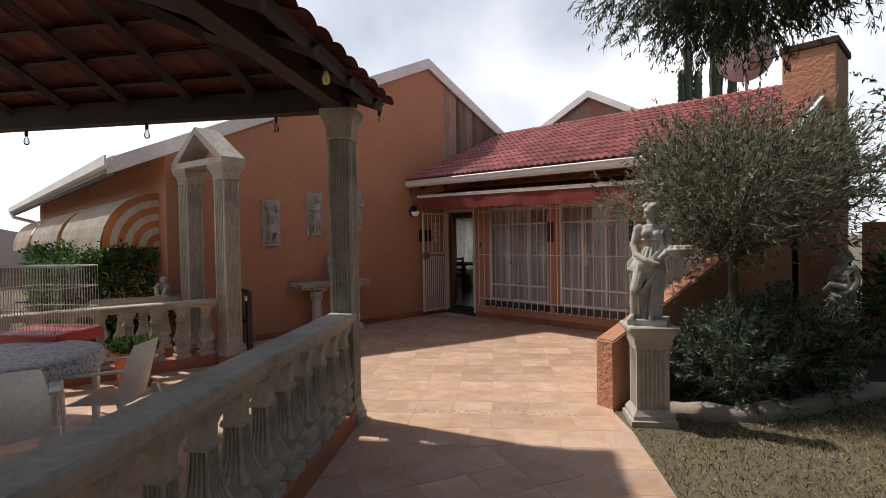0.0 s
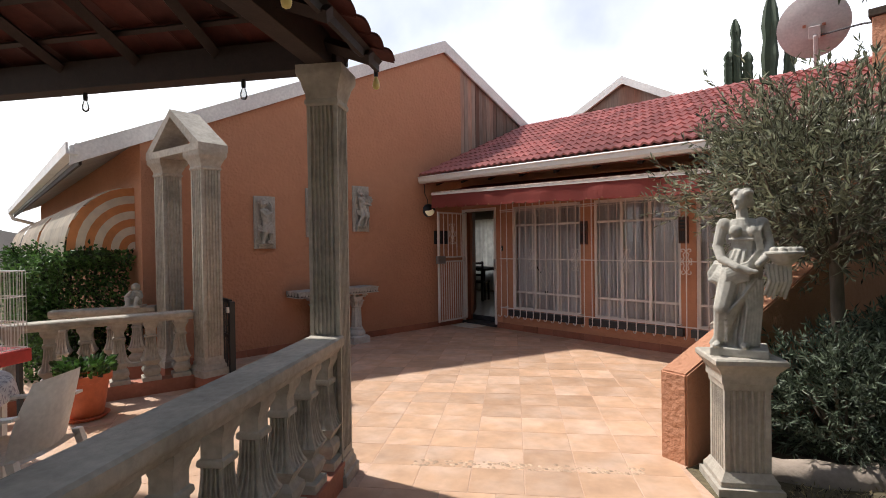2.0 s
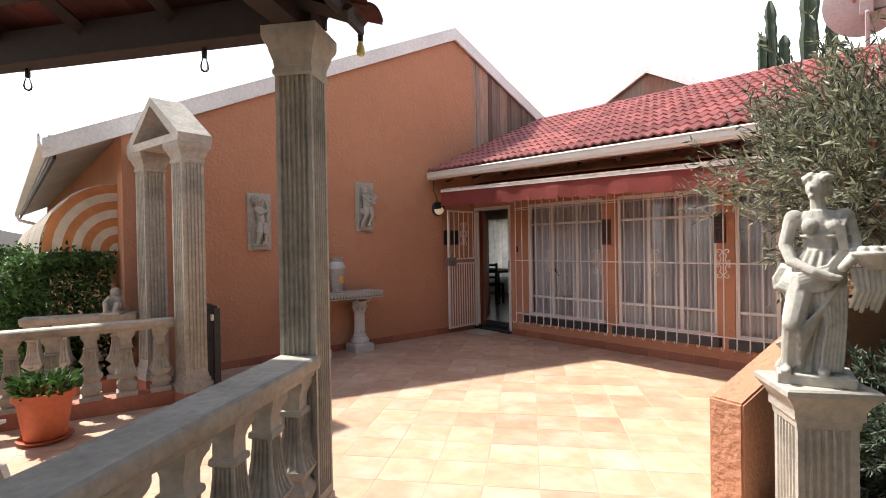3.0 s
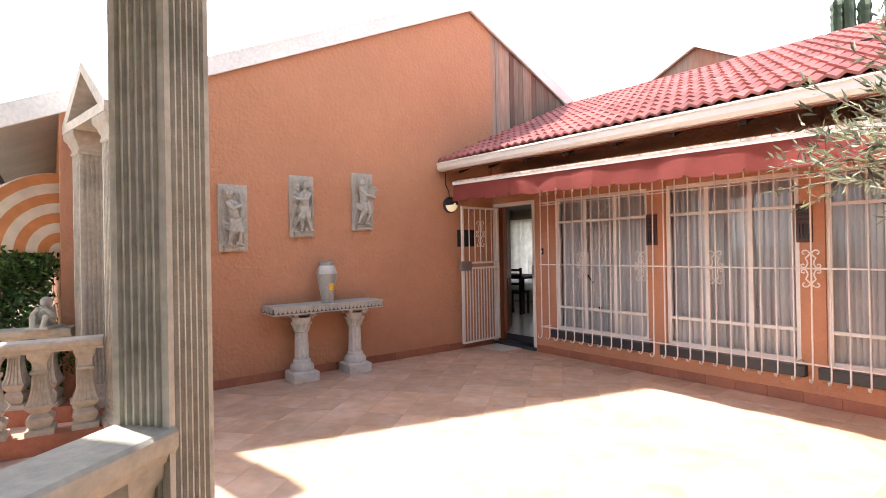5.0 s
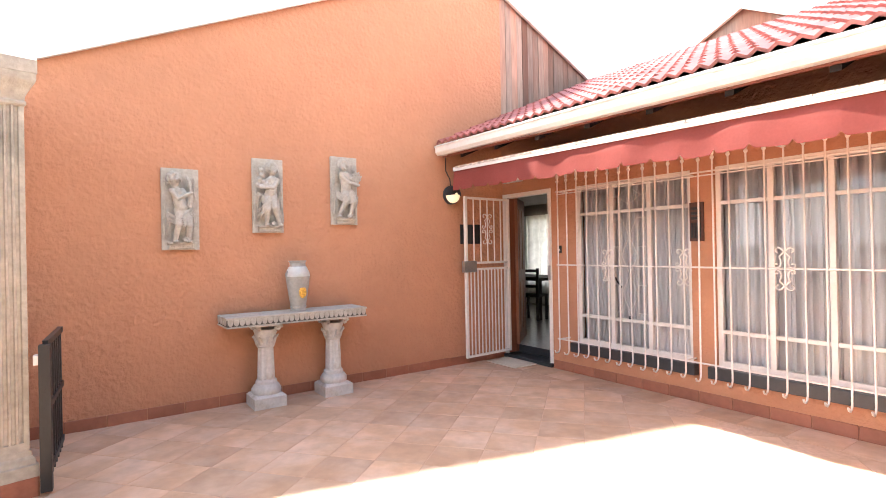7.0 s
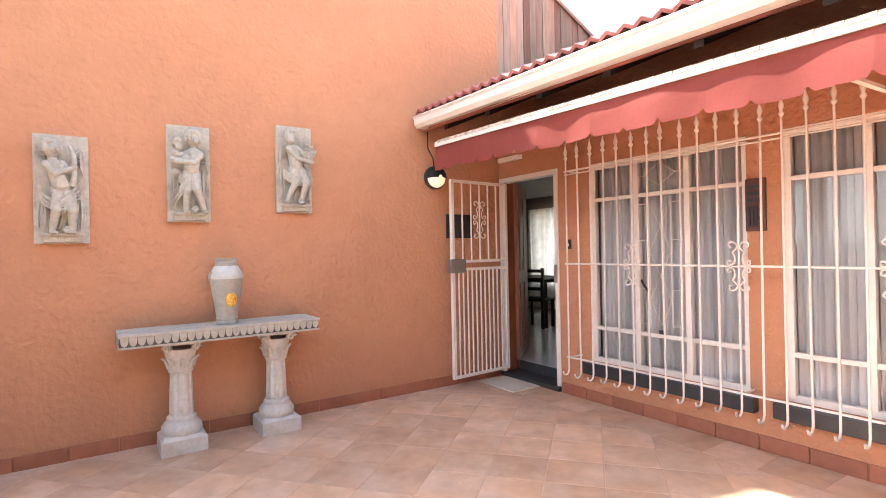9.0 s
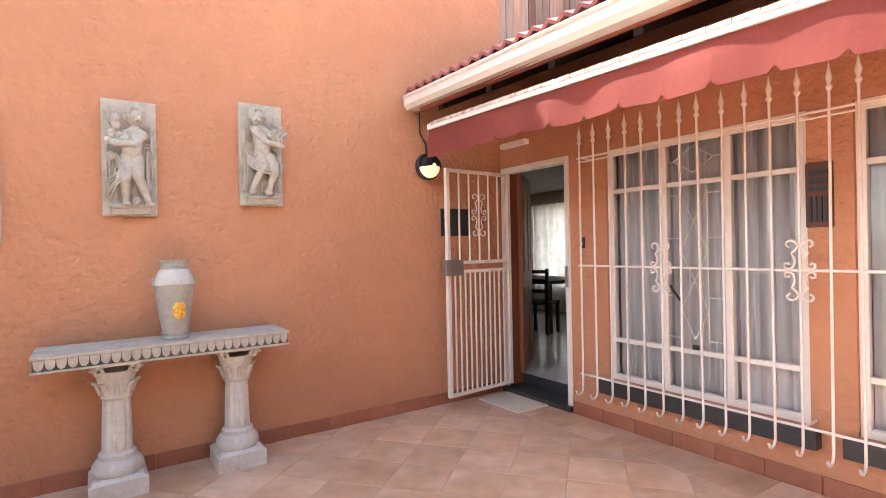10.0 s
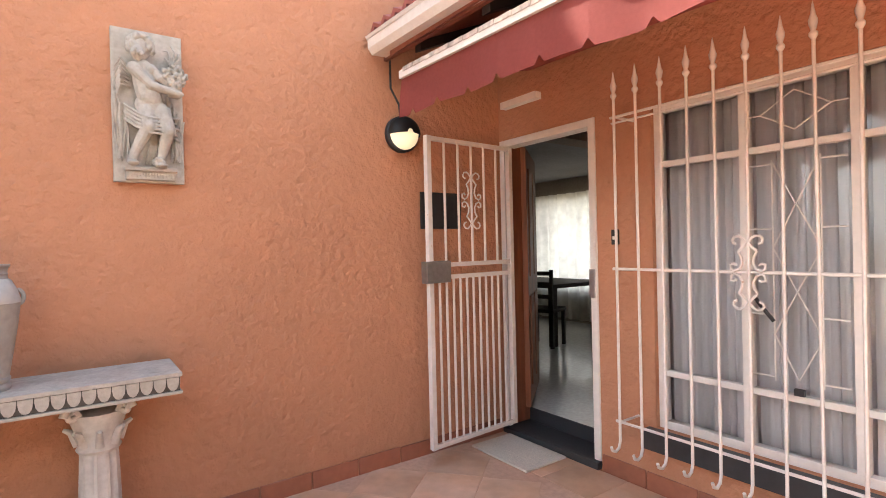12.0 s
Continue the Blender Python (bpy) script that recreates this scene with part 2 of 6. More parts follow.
def leaves(places, dirs, length, width, name, material, rng, droop=0.0):
    """Many small pointed leaves, each a folded diamond."""
    p, d = np.asarray(places, float), np.asarray(dirs, float)
    n = len(p)
    d = d + rng.normal(0, 0.35, d.shape)
    d[:, 2] -= droop
    d /= np.linalg.norm(d, axis=1)[:, None] + 1e-9
    side = np.cross(d, rng.normal(0, 1, (n, 3)))
    side /= np.linalg.norm(side, axis=1)[:, None] + 1e-9
    ln = (length * rng.uniform(0.65, 1.25, n))[:, None]
    wd = (width * rng.uniform(0.7, 1.2, n))[:, None] / 2
    up = np.cross(side, d) * wd * 0.5
    v = np.stack([p, p + d * ln * 0.45 + side * wd + up, p + d * ln, p + d * ln * 0.45 - side * wd + up], 1).reshape(-1, 3)
    i = np.arange(n)[:, None] * 4
    f = np.concatenate([i + [[0, 1, 2]], i + [[0, 2, 3]]], 0)
    return strips(v.tolist(), [], name, material) if n == 0 else strips(v.tolist(), f.tolist(), name, material)


# ---- plan ----
WX, WY = -7.6, 8.73            # faces of the plaque wall and of the window wall
DIAG = radians(40.0)           # the entrance path runs askew to the house
PW = Vector((math.cos(DIAG), math.sin(DIAG), 0))
PV = Vector((-math.sin(DIAG), math.cos(DIAG), 0))


def sag(x):
    return -0.021 * (x + 7.5)


def roof_z(x, y):
    return 2.74 + 0.436 * (y - 7.66) + sag(x)


RIDGE = 8.3


def gable_z(y):
    return 5.21 - 0.462 * (RIDGE - y) if y < RIDGE else 5.21 - 0.49 * (y - RIDGE)


# ground: one sheet to the horizon, paving and lawn on top
bm = bmesh.new()
box(bm, -600, -600, -0.3, 600, 600, -0.035)
structure("ground", bm, LAWN, "dry grassy ground reaching to the horizon")
LAWN_EDGE = [(-1.93, 5.25), (-1.57, 4.9), (-0.9, 4.07), (1.6, 1.0), (4.5, -2.6)]
bm = bmesh.new()
prism(bm, [(-9.2, 8.7), (-9.2, -4.0), (4.5, -4.0)] + LAWN_EDGE[::-1] + [(-1.95, 8.7)], "z", -0.2, -0.002)
structure("floor", bm, GROUT, "grouted bed of the terracotta paved patio")
bm = bmesh.new()
prism(bm, LAWN_EDGE + [(14, -2.6), (14, 14), (-1.0, 14), (-1.3, 8.7), (-1.9, 5.4)], "z", -0.2, -0.012)
structure("lawn", bm, LAWN, "patchy dry lawn beside the paved path")

# plaque wall: gable end of the main house
bm = bmesh.new()
prism(bm, [(3.25, -0.1), (8.74, -0.1), (8.74, gable_z(8.74) - 0.06), (RIDGE, gable_z(RIDGE) - 0.06), (3.25, gable_z(3.25) - 0.06)], "x", WX - 0.25, WX)
structure("wall_west", bm, ORANGE, "tall terracotta-orange plastered gable wall")
# far side of the gable above the low roof: boarding in front of a plain wall
bm = bmesh.new()
prism(bm, [(8.74, 2.3), (13.6, 2.3), (13.6, gable_z(13.6) - 0.06), (8.74, gable_z(8.74) - 0.06)], "x", WX - 0.25, WX - 0.03)
gable_back = structure("wall_gable", bm, SIDING, "boarded gable wall above the lower roof")
y = 8.745
while y < 11.6:
    w = 0.098
    b2 = bmesh.new()
    prism(b2, [(y, 2.9), (y + w, 2.9), (y + w, gable_z(y + w) - 0.09), (y, gable_z(y) - 0.09)], "x", WX - 0.03, WX - 0.004 + 0.004 * math.sin(y * 40))
    part("plank", b2, SIDING, gable_back)
    y += 0.104
# side wall of the main house with the awnings, and closing walls
bm = bmesh.new()
box(bm, -20, 3.25, -0.1, WX - 0.25, 3.5, 2.85)
structure("wall_south", bm, ORANGE, "terracotta-orange house wall under the eave")
bm = bmesh.new()
box(bm, -20.2, 3.25, -0.1, -20, 13.6, 2.8)
structure("wall_far", bm, ORANGE, "plain end wall of the house")

# main roof: two slabs with barge boards
main_roof = thing("roof_main", "grey sheet gable roof with white barge boards", "roof", kind="structure")
for ya, yb in ((2.62, RIDGE), (RIDGE, 13.8)):
    bm = bmesh.new()
    prism(bm, [(ya, gable_z(ya) - 0.03), (yb, gable_z(yb) - 0.03), (yb, gable_z(yb) + 0.05), (ya, gable_z(ya) + 0.05)], "x", -20.4, WX + 0.018)
    part("roof_slope", bm, SHEET, main_roof)
    bm = bmesh.new()
    prism(bm, [(ya - (0.08 if ya < 5 else 0), gable_z(ya) - 0.1), (yb, gable_z(yb) - 0.1), (yb, gable_z(yb) + 0.11), (ya - (0.08 if ya < 5 else 0), gable_z(ya) + 0.11)], "x", WX + 0.02, WX + 0.06)
    part("barge_board", bm, FASCIA, main_roof, "white-painted barge board")
bm = bmesh.new()
prism(bm, [(2.50, 2.60), (2.61, 2.60), (2.61, 2.73), (2.59, 2.73), (2.58, 2.62), (2.53, 2.62), (2.52, 2.73), (2.50, 2.73)], "x", -20.4, WX + 0.1)
part("gutter", bm, FASCIA, main_roof, "pale metal gutter along the eave")
bm = bmesh.new()
box(bm, -20.4, 2.63, 2.50, WX - 0.02, 2.66, 2.66)
part("fascia_board", bm, TIMBER, main_roof)
bm = bmesh.new()
tube(bm, [(-20.2, 2.55, 2.6), (-20.2, 2.6, 2.45), (-20.2, 3.1, 2.3), (-20.2, 3.18, 2.2), (-20.2, 3.18, 0.0)], 0.05)
part("downpipe", bm, FASCIA, main_roof)

# window wall with a door and three windows
DOOR = (-7.585, -6.715, 0.06, 2.18)
WINS = [(-6.34, -4.96), (-4.74, -3.42), (-3.22, -1.95)]
SILL, HEAD = 0.36, 2.16
bm = bmesh.new()
TH = 0.22
box(bm, WX, WY, -0.1, DOOR[0], WY + TH, 2.98)
box(bm, DOOR[0], WY, DOOR[3], DOOR[1], WY + TH, 2.98)
box(bm, DOOR[0], WY, -0.1, DOOR[1], WY + TH, 0.02)
for a, b in zip([DOOR[1]] + [w[1] for w in WINS], [w[0] for w in WINS] + [-1.25]):
    box(bm, a, WY, -0.1, b, WY + TH, 2.98)
for a, b in WINS:
    box(bm, a, WY, -0.1, b, WY + TH, SILL)
    box(bm, a, WY, HEAD, b, WY + TH, 2.98)
structure("wall_north", bm, ORANGE, "terracotta-orange plastered wall with barred windows")
# end wall of the wing, chimney, back and inner walls
bm = bmesh.new()
prism(bm, [(WY, -0.1), (12.6, -0.1), (12.6, 3.0), (10.6, 3.85), (WY, 3.05)], "x", -1.45, -1.25)
structure("wall_east", bm, ORANGE, "shaded orange end wall of the low wing")
bm = bmesh.new()
box(bm, -12, 12.6, -0.1, -11.0, 12.8, 3.0)
box(bm, -8.2, 12.6, -0.1, -1.25, 12.8, 3.0)
box(bm, -11.0, 12.6, -0.1, -8.2, 12.8, 0.7)
box(bm, -11.0, 12.6, 2.15, -8.2, 12.8, 3.0)
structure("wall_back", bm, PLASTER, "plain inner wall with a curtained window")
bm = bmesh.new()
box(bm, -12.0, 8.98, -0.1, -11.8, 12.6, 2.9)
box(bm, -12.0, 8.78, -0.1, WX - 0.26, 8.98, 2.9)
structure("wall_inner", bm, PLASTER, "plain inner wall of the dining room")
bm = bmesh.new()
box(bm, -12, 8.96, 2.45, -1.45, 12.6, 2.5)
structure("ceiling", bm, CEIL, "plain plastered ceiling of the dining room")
bm = bmesh.new()
box(bm, -12, 8.955, -0.1, -1.45, 12.6, 0.14)
structure("floor_inner", bm, INFLOOR, "glossy white tiled floor of the dining room")

# low roof of the wing
wing_roof = thing("roof_wing", "glazed red concrete tile roof of the low wing", "roof", kind="structure")
bm = bmesh.new()
prism(bm, [(7.7, 2.66), (10.6, 3.93), (13.2, 2.8), (13.2, 2.72), (10.6, 3.85), (7.7, 2.58)], "x", WX + 0.17, -1.1)
part("roof_deck", bm, EAVE, wing_roof)


def roof_tile(w=0.25, ln=0.31):
    """A double-roll tile: two waves across, with a thick lower edge."""
    bm = bmesh.new()
    n = 8
    top, low, top2 = [], [], []
    for i in range(n + 1):
        s = i / n
        h = 0.036 * (0.5 - 0.5 * math.cos(4 * math.pi * s))
        top.append(bm.verts.new((s * (w + 0.006), 0, 0.03 + h)))
        low.append(bm.verts.new((s * (w + 0.006), 0, 0.004 + h)))
        top2.append(bm.verts.new((s * (w + 0.006), ln, 0.006 + h)))
    for i in range(n):
        bm.faces.new((top[i], top[i + 1], top2[i + 1], top2[i]))
        bm.faces.new((low[i], low[i + 1], top[i + 1], top[i]))
    return mesh_of(bm, "roof_tile", ROOFTILE, 50)


ROOF_TILE = roof_tile()
slope = math.atan(0.436)
for r in range(12):
    ya = 7.655 + r * 0.25
    x = WX + 0.03
    while x < -1.3:
        ob = part("roof_tile", ROOF_TILE, None, wing_roof)
        ob.matrix_basis = Matrix.Translation((x, ya, roof_z(x, ya) + 0.0)) @ Matrix.Rotation(slope, 4, "X") @ Matrix.Rotation(0.014 + random.uniform(-0.008, 0.008), 4, "Y")
        x += 0.25
bm = bmesh.new()
tube(bm, [(WX + 0.16, 10.62, 3.98), (-1.2, 10.62, 3.98 + sag(-1.2))], 0.09, 10)
part("ridge_cap", bm, ROOFTILE, wing_roof, smooth=60)
bm = bmesh.new()
prism(bm, [(7.58, 2.62), (10.6, 3.94), (10.6, 4.06), (7.58, 2.78)], "x", -1.07, -1.03)
part("barge_board", bm, FASCIA, wing_roof, "white barge board at the roof's end", m=pose(0, 0, sag(-1.1)))
# gutter with a rolled lip
bm = bmesh.new()
prof = [(a + 0.09, b - 0.005) for a, b in ((7.52, 2.735), (7.505, 2.72), (7.515, 2.705), (7.535, 2.715), (7.54, 2.66), (7.56, 2.635), (7.63, 2.635), (7.64, 2.735), (7.655, 2.735), (7.655, 2.62), (7.55, 2.615), (7.522, 2.65))]
loft(bm, [[(x, p[0], p[1] + sag(x)) for p in prof] for x in (WX + 0.05, -4.4, -1.05)])
part("gutter", bm, WHITE, wing_roof, "cream-white metal gutter along the eave")
bm = bmesh.new()
loft(bm, [[(x, a, b + sag(x)) for a, b in ((7.74, 2.60), (7.765, 2.60), (7.765, 2.69), (7.74, 2.69))] for x in (WX + 0.02, -1.05)])
part("fascia_board", bm, EAVE, wing_roof)
x = WX + 0.35
while x < -1.3:
    bm = bmesh.new()
    prism(bm, [(7.77, 2.56 + sag(x)), (7.77, 2.68 + sag(x)), (8.73, 3.10 + sag(x)), (8.73, 2.98 + sag(x))], "x", x, x + 0.06)
    part("rafter", bm, TIMBER, wing_roof)
    x += 0.62

# second gable rising behind the ridge
dormer = thing("roof_dormer", "white-edged boarded gable rising behind the tiled ridge", "roof", kind="structure")
bm = bmesh.new()
prism(bm, [(-7.25, 3.4), (-4.65, 3.4), (-4.65, 4.22), (-5.87, 4.82), (-7.25, 4.2)], "y", 11.85, 12.2)
part("gable_face", bm, SIDING, dormer)
for (xa, za), (xb, zb) in (((-7.75, 4.05), (-5.87, 4.93)), ((-5.87, 4.93), (-4.4, 4.12))):
    bm = bmesh.new()
    prism(bm, [(xa, za - 0.13), (xb, zb - 0.13), (xb, zb + 0.03), (xa, za + 0.03)], "y", 11.74, 11.8)
    part("barge_board", bm, FASCIA, dormer)
    bm = bmesh.new()
    prism(bm, [(xa, za - 0.05), (xb, zb - 0.05), (xb, zb + 0.02), (xa, za + 0.02)], "y", 11.803, 14.5)
    part("roof_slope", bm, SHEET, dormer)

# chimney
chimney = thing("chimney", "orange plastered chimney stack with a dark capping", "chimney", kind="structure")
part("stack", boxed(-1.5, 9.3, -0.05, -0.9, 10.25, 4.03, 0.01), ORANGE, chimney)
part("capping", boxed(-1.53, 9.27, 4.03, -0.87, 10.28, 4.12, 0.012), SOIL, chimney, "dark weathered capping")

# slanted garden wall
bm = bmesh.new()
A, B = Vector((-2.03, 5.30)), Vector((-1.36, 8.72))
d = (B - A).normalized()
q = Vector((d.y, -d.x)) * 0.1
base = [A - q, A + q, B + q, B - q]
tops = [0.62, 0.62, 1.9, 1.9]
lo, hi = [bm.verts.new((p.x, p.y, -0.05)) for p in base], [bm.verts.new((p.x, p.y, t)) for p, t in zip(base, tops)]
bm.faces.new(lo), bm.faces.new(hi)
for i in range(4):
    bm.faces.new((lo[i], lo[(i + 1) % 4], hi[(i + 1) % 4], hi[i]))
bmesh.ops.bevel(bm, geom=[e for e in bm.edges], offset=0.012, segments=2, affect="EDGES")
structure("wall_garden", bm, ORANGE, "low orange garden wall with a slanting top")

# ---- columns and balustrades ----
def column(parent, half, z0, z1, flutes=5, base=0.12, cap=0.2, name="shaft"):
    """A square fluted column: stepped base, shaft, flaring capital."""
    bm = bmesh.new()
    loft(bm, [square_ring(half * k, z) for k, z in ((1.36, z0), (1.36, z0 + base * 0.45), (1.22, z0 + base * 0.5), (1.2, z0 + base * 0.7), (1.08, z0 + base * 0.8), (1.06, z0 + base))])
    part("column_base", bm, STONE, parent, smooth=30)
    bm = bmesh.new()
    dep = half * 0.13
    loft(bm, [square_ring(half, z0 + base), square_ring(half, z0 + base + 0.05)])
    loft(bm, [square_ring(half, z, flutes, dep) for z in np.linspace(z0 + base + 0.05, z1 - cap, 4)])
    part(name, bm, STONE, parent, smooth=25)
    bm = bmesh.new()
    c0 = z1 - cap
    loft(bm, [square_ring(half * k, z) for k, z in ((1.02, c0), (1.10, c0 + cap * 0.05), (1.10, c0 + cap * 0.13), (1.03, c0 + cap * 0.18), (1.06, c0 + cap * 0.3), (1.22, c0 + cap * 0.5), (1.26, c0 + cap * 0.58), (1.45, c0 + cap * 0.72), (1.5, c0 + cap * 0.8), (1.5, z1))])
    part("capital", bm, STONE, parent, smooth=30)


def baluster_mesh(z0, z1):
    """A square vase baluster: pad, bulb, fluted flaring body, neck."""
    bm = bmesh.new()
    h = z1 - z0
    foot = [(0.088, 0), (0.088, 0.07), (0.06, 0.085), (0.072, 0.12), (0.084, 0.17), (0.08, 0.21), (0.056, 0.245), (0.052, 0.26), (0.07, 0.3), (0.09, 0.345), (0.092, 0.36)]
    loft(bm, [square_ring(r, z0 + z * h) for r, z in foot])
    body = [(0.091, 0.36), (0.078, 0.395), (0.066, 0.45), (0.057, 0.52), (0.051, 0.6), (0.047, 0.68), (0.046, 0.735)]
    loft(bm, [square_ring(r, z0 + z * h, 4, 0.009) for r, z in body])
    top = [(0.054, 0.735), (0.058, 0.75), (0.055, 0.775), (0.045, 0.785), (0.045, 0.86), (0.052, 0.9), (0.068, 0.94), (0.072, 0.965), (0.072, 1.0)]
    loft(bm, [square_ring(r, z0 + z * h) for r, z in top])
    return mesh_of(bm, "baluster", STONE, 35)


def balustrade(p, direction, length, spacing, first, plinth, rail_lo, rail_hi, half, label, shift=0.0, m_rail=STONE):
    th = thing("balustrade", label, "balustrade", m=Matrix.Translation((p[0], p[1], 0)) @ Matrix.Rotation(math.atan2(direction.y, direction.x), 4, "Z"))
    part("plinth", boxed(0, -half * 0.95, -0.02, length, half * 0.95, plinth, 0.006), BRICKPAINT, th, "red-painted plinth")
    bm = bmesh.new()
    e = rail_hi - rail_lo
    prof = [(-half * 0.72, rail_lo), (-half * 0.8, rail_lo + e * 0.25), (-half * 0.93, rail_lo + e * 0.32), (-half, rail_lo + e * 0.48), (-half, rail_hi - 0.012), (-half + 0.012, rail_hi), (half - 0.012, rail_hi), (half, rail_hi - 0.012), (half, rail_lo + e * 0.48), (half * 0.93, rail_lo + e * 0.32), (half * 0.8, rail_lo + e * 0.25), (half * 0.72, rail_lo)]
    prism(bm, prof, "x", 0, length)
    part("handrail", bm, m_rail, th, "moulded concrete handrail", smooth=40)
    me = baluster_mesh(plinth, rail_lo)
    x = first
    while x < length - 0.1:
        part("baluster", me, None, th, m=pose(x, 0, 0, 0, 0, random.choice((0, 90, 180))))
        x += spacing
    return th


# path balustrade and its pillar
rail_c = Vector((-3.41, 3.397, 0))
balustrade(rail_c, -PV, 6.2, 0.295, 0.075, 0.15, 0.855, 0.96, 0.112, "grey concrete balustrade with vase balusters on a red plinth")
pc = Vector((-3.468, 3.457, 0))
pillar = thing("pergola_column", "grey fluted square concrete column holding the pergola roof", "column", m=Matrix.Translation(pc) @ Matrix.Rotation(DIAG, 4, "Z"))
column(pillar, 0.1, -0.01, 2.68, 6, 0.17, 0.25)

# arch with a pediment
ARCH = radians(14)
C1, C2 = Vector((-6.45, 3.64, 0)), Vector((-7.28, 3.47, 0))
arch = thing("garden_arch", "grey concrete garden arch with fluted columns and an open pediment", "arch", m=Matrix.Translation((C1 + C2) / 2) @ Matrix.Rotation(math.atan2(C1.y - C2.y, C1.x - C2.x), 4, "Z"))
hw = (C1 - C2).length / 2
for s in (-1, 1):
    col = part("column", boxed(-0.15, -0.15, -0.02, 0.15, 0.15, 0.12, 0.006), BRICKPAINT, arch, "fluted column on a red plinth", m=pose(s * hw, 0, 0))
    column(col, 0.11, 0.12, 2.58, 5, 0.16, 0.2)
bm = bmesh.new()
w, zb = hw + 0.17, 2.58
rise = 0.42
prism(bm, [(-w, zb), (w, zb), (w, zb + 0.08), (-w, zb + 0.08)], "y", -0.17, 0.17)
for sgn in (-1, 1):
    prism(bm, [(sgn * w, zb + 0.081), (0, zb + 0.1 + rise), (0, zb + 0.01 + rise), (sgn * (w - 0.16), zb + 0.081)], "y", -0.17, 0.17)
part("pediment", bm, STONE, arch)

# balustrades beside the arch passage
d2 = (Vector((-6.71, 2.19, 0)) - Vector((-6.55, 3.50, 0))).normalized()
balustrade(Vector((-6.55, 3.50, 0)), d2, 3.6, 0.285, 0.12, 0.14, 0.755, 0.84, 0.10, "grey concrete balustrade beside the arch passage")
d3 = (Vector((-7.78, 2.38, 0)) - Vector((-7.42, 3.36, 0))).normalized()
balustrade(Vector((-7.40, 3.34, 0)), d3, 1.05, 0.25, 0.2, 0.14, 0.755, 0.84, 0.10, "short grey concrete balustrade ending at the hedge")

# black gate leaf at the arch
leaf = thing("garden_gate", "narrow black metal garden gate standing half open", "gate", m=Matrix.Translation((-6.30, 3.85, 0)) @ Matrix.Rotation(radians(176), 4, "Z"))
part("gate_frame", boxed(0, -0.03, 0.02, 0.055, 0.03, 0.92, 0.004), DARK, leaf)
for z in (0.1, 0.5, 0.9):
    part("rail", boxed(0.055, -0.015, z, 0.8, 0.015, z + 0.04), DARK, leaf)
for i in range(7):
    part("bar", boxed(0.13 + i * 0.1, -0.01, 0.06, 0.15 + i * 0.1, 0.01, 0.93), DARK, leaf)
part("latch", boxed(0.0, 0.03, 0.8, 0.06, 0.055, 0.86, 0.004), WHITEM, leaf)

# ---- pergola roof ----
PA = radians(36.5)
BW = Vector((-math.cos(PA), -math.sin(PA), 0))
BU = Vector((math.sin(PA), -math.cos(PA), 0))
pergola = thing("pergola_roof", "dark timber hipped pergola roof covered in red tiles", "roof", kind="structure")
corner = pc + Vector((0, 0, 2.68))
# beam frame: x away from the corner along the front, y back along the side
PM = Matrix((( BW.x, BU.x, 0, corner.x), (BW.y, BU.y, 0, corner.y), (0, 0, 1, corner.z), (0, 0, 0, 1)))
PERG = pergola
LF, LS = 6.4, 5.6
part("front_beam", boxed(-0.1, -0.07, 0.0, LF, 0.07, 0.2, 0.006, PM), TIMBER, PERG)
part("side_beam", boxed(-0.07, 0.071, 0.0, 0.07, LS, 0.2, 0.006, PM), TIMBER, PERG)
PS = math.tan(radians(21))
OV, OF = 0.36, 0.10


def hip_h(a, b):
    return 0.2 + min(a, b) * PS


bm = bmesh.new()
tube(bm, [PM @ Vector((-OF, -OF, hip_h(-OF, -OF) - 0.06)), PM @ Vector((3.0, 3.0, hip_h(3, 3) - 0.06))], 0.06, 4)
part("hip_rafter", bm, TIMBER, PERG)
for k in range(9):
    a = 0.15 + k * 0.62
    bm = bmesh.new()
    b1 = min(a, 3.0)
    tube(bm, [PM @ Vector((a, -OF, hip_h(9, -OF) - 0.06)), PM @ Vector((a, b1, hip_h(9, b1) - 0.06))], 0.045, 4)
    part("rafter", bm, TIMBER, PERG)
    bm = bmesh.new()
    tube(bm, [PM @ Vector((-OV, a, hip_h(-OV, 9) - 0.06)), PM @ Vector((b1, a, hip_h(b1, 9) - 0.06))], 0.045, 4)
    part("rafter", bm, TIMBER, PERG)
for k in range(11):
    c = -OF + 0.02 + k * 0.31
    bm = bmesh.new()
    tube(bm, [PM @ Vector((c, c, hip_h(c, c) - 0.005)), PM @ Vector((LF, c, hip_h(9, c) - 0.005))], 0.022, 4)
    part("batten", bm, TIMBER, PERG)
    c = -OV + 0.03 + k * 0.31
    bm = bmesh.new()
    tube(bm, [PM @ Vector((c, max(c, -OF), hip_h(c, 9) - 0.005)), PM @ Vector((c, LS, hip_h(c, 9) - 0.005))], 0.022, 4)
    part("batten", bm, TIMBER, PERG)


def barrel_tile():
    bm = bmesh.new()
    n, w, ln = 8, 0.252, 0.40
    rows = []
    for yy, lift in ((0, 0.03), (ln, 0.0)):
        rows.append([(s * w / n, yy, lift + 0.03 * math.sin(math.pi * s / n) ** 0.8) for s in range(n + 1)])
    loft(bm, rows + [[(x, y2, z - 0.014) for x, y2, z in rows[1]], [(x, y2, z - 0.014) for x, y2, z in rows[0]]], closed=False)
    return mesh_of(bm, "barrel_tile", SHADETILE, 50)


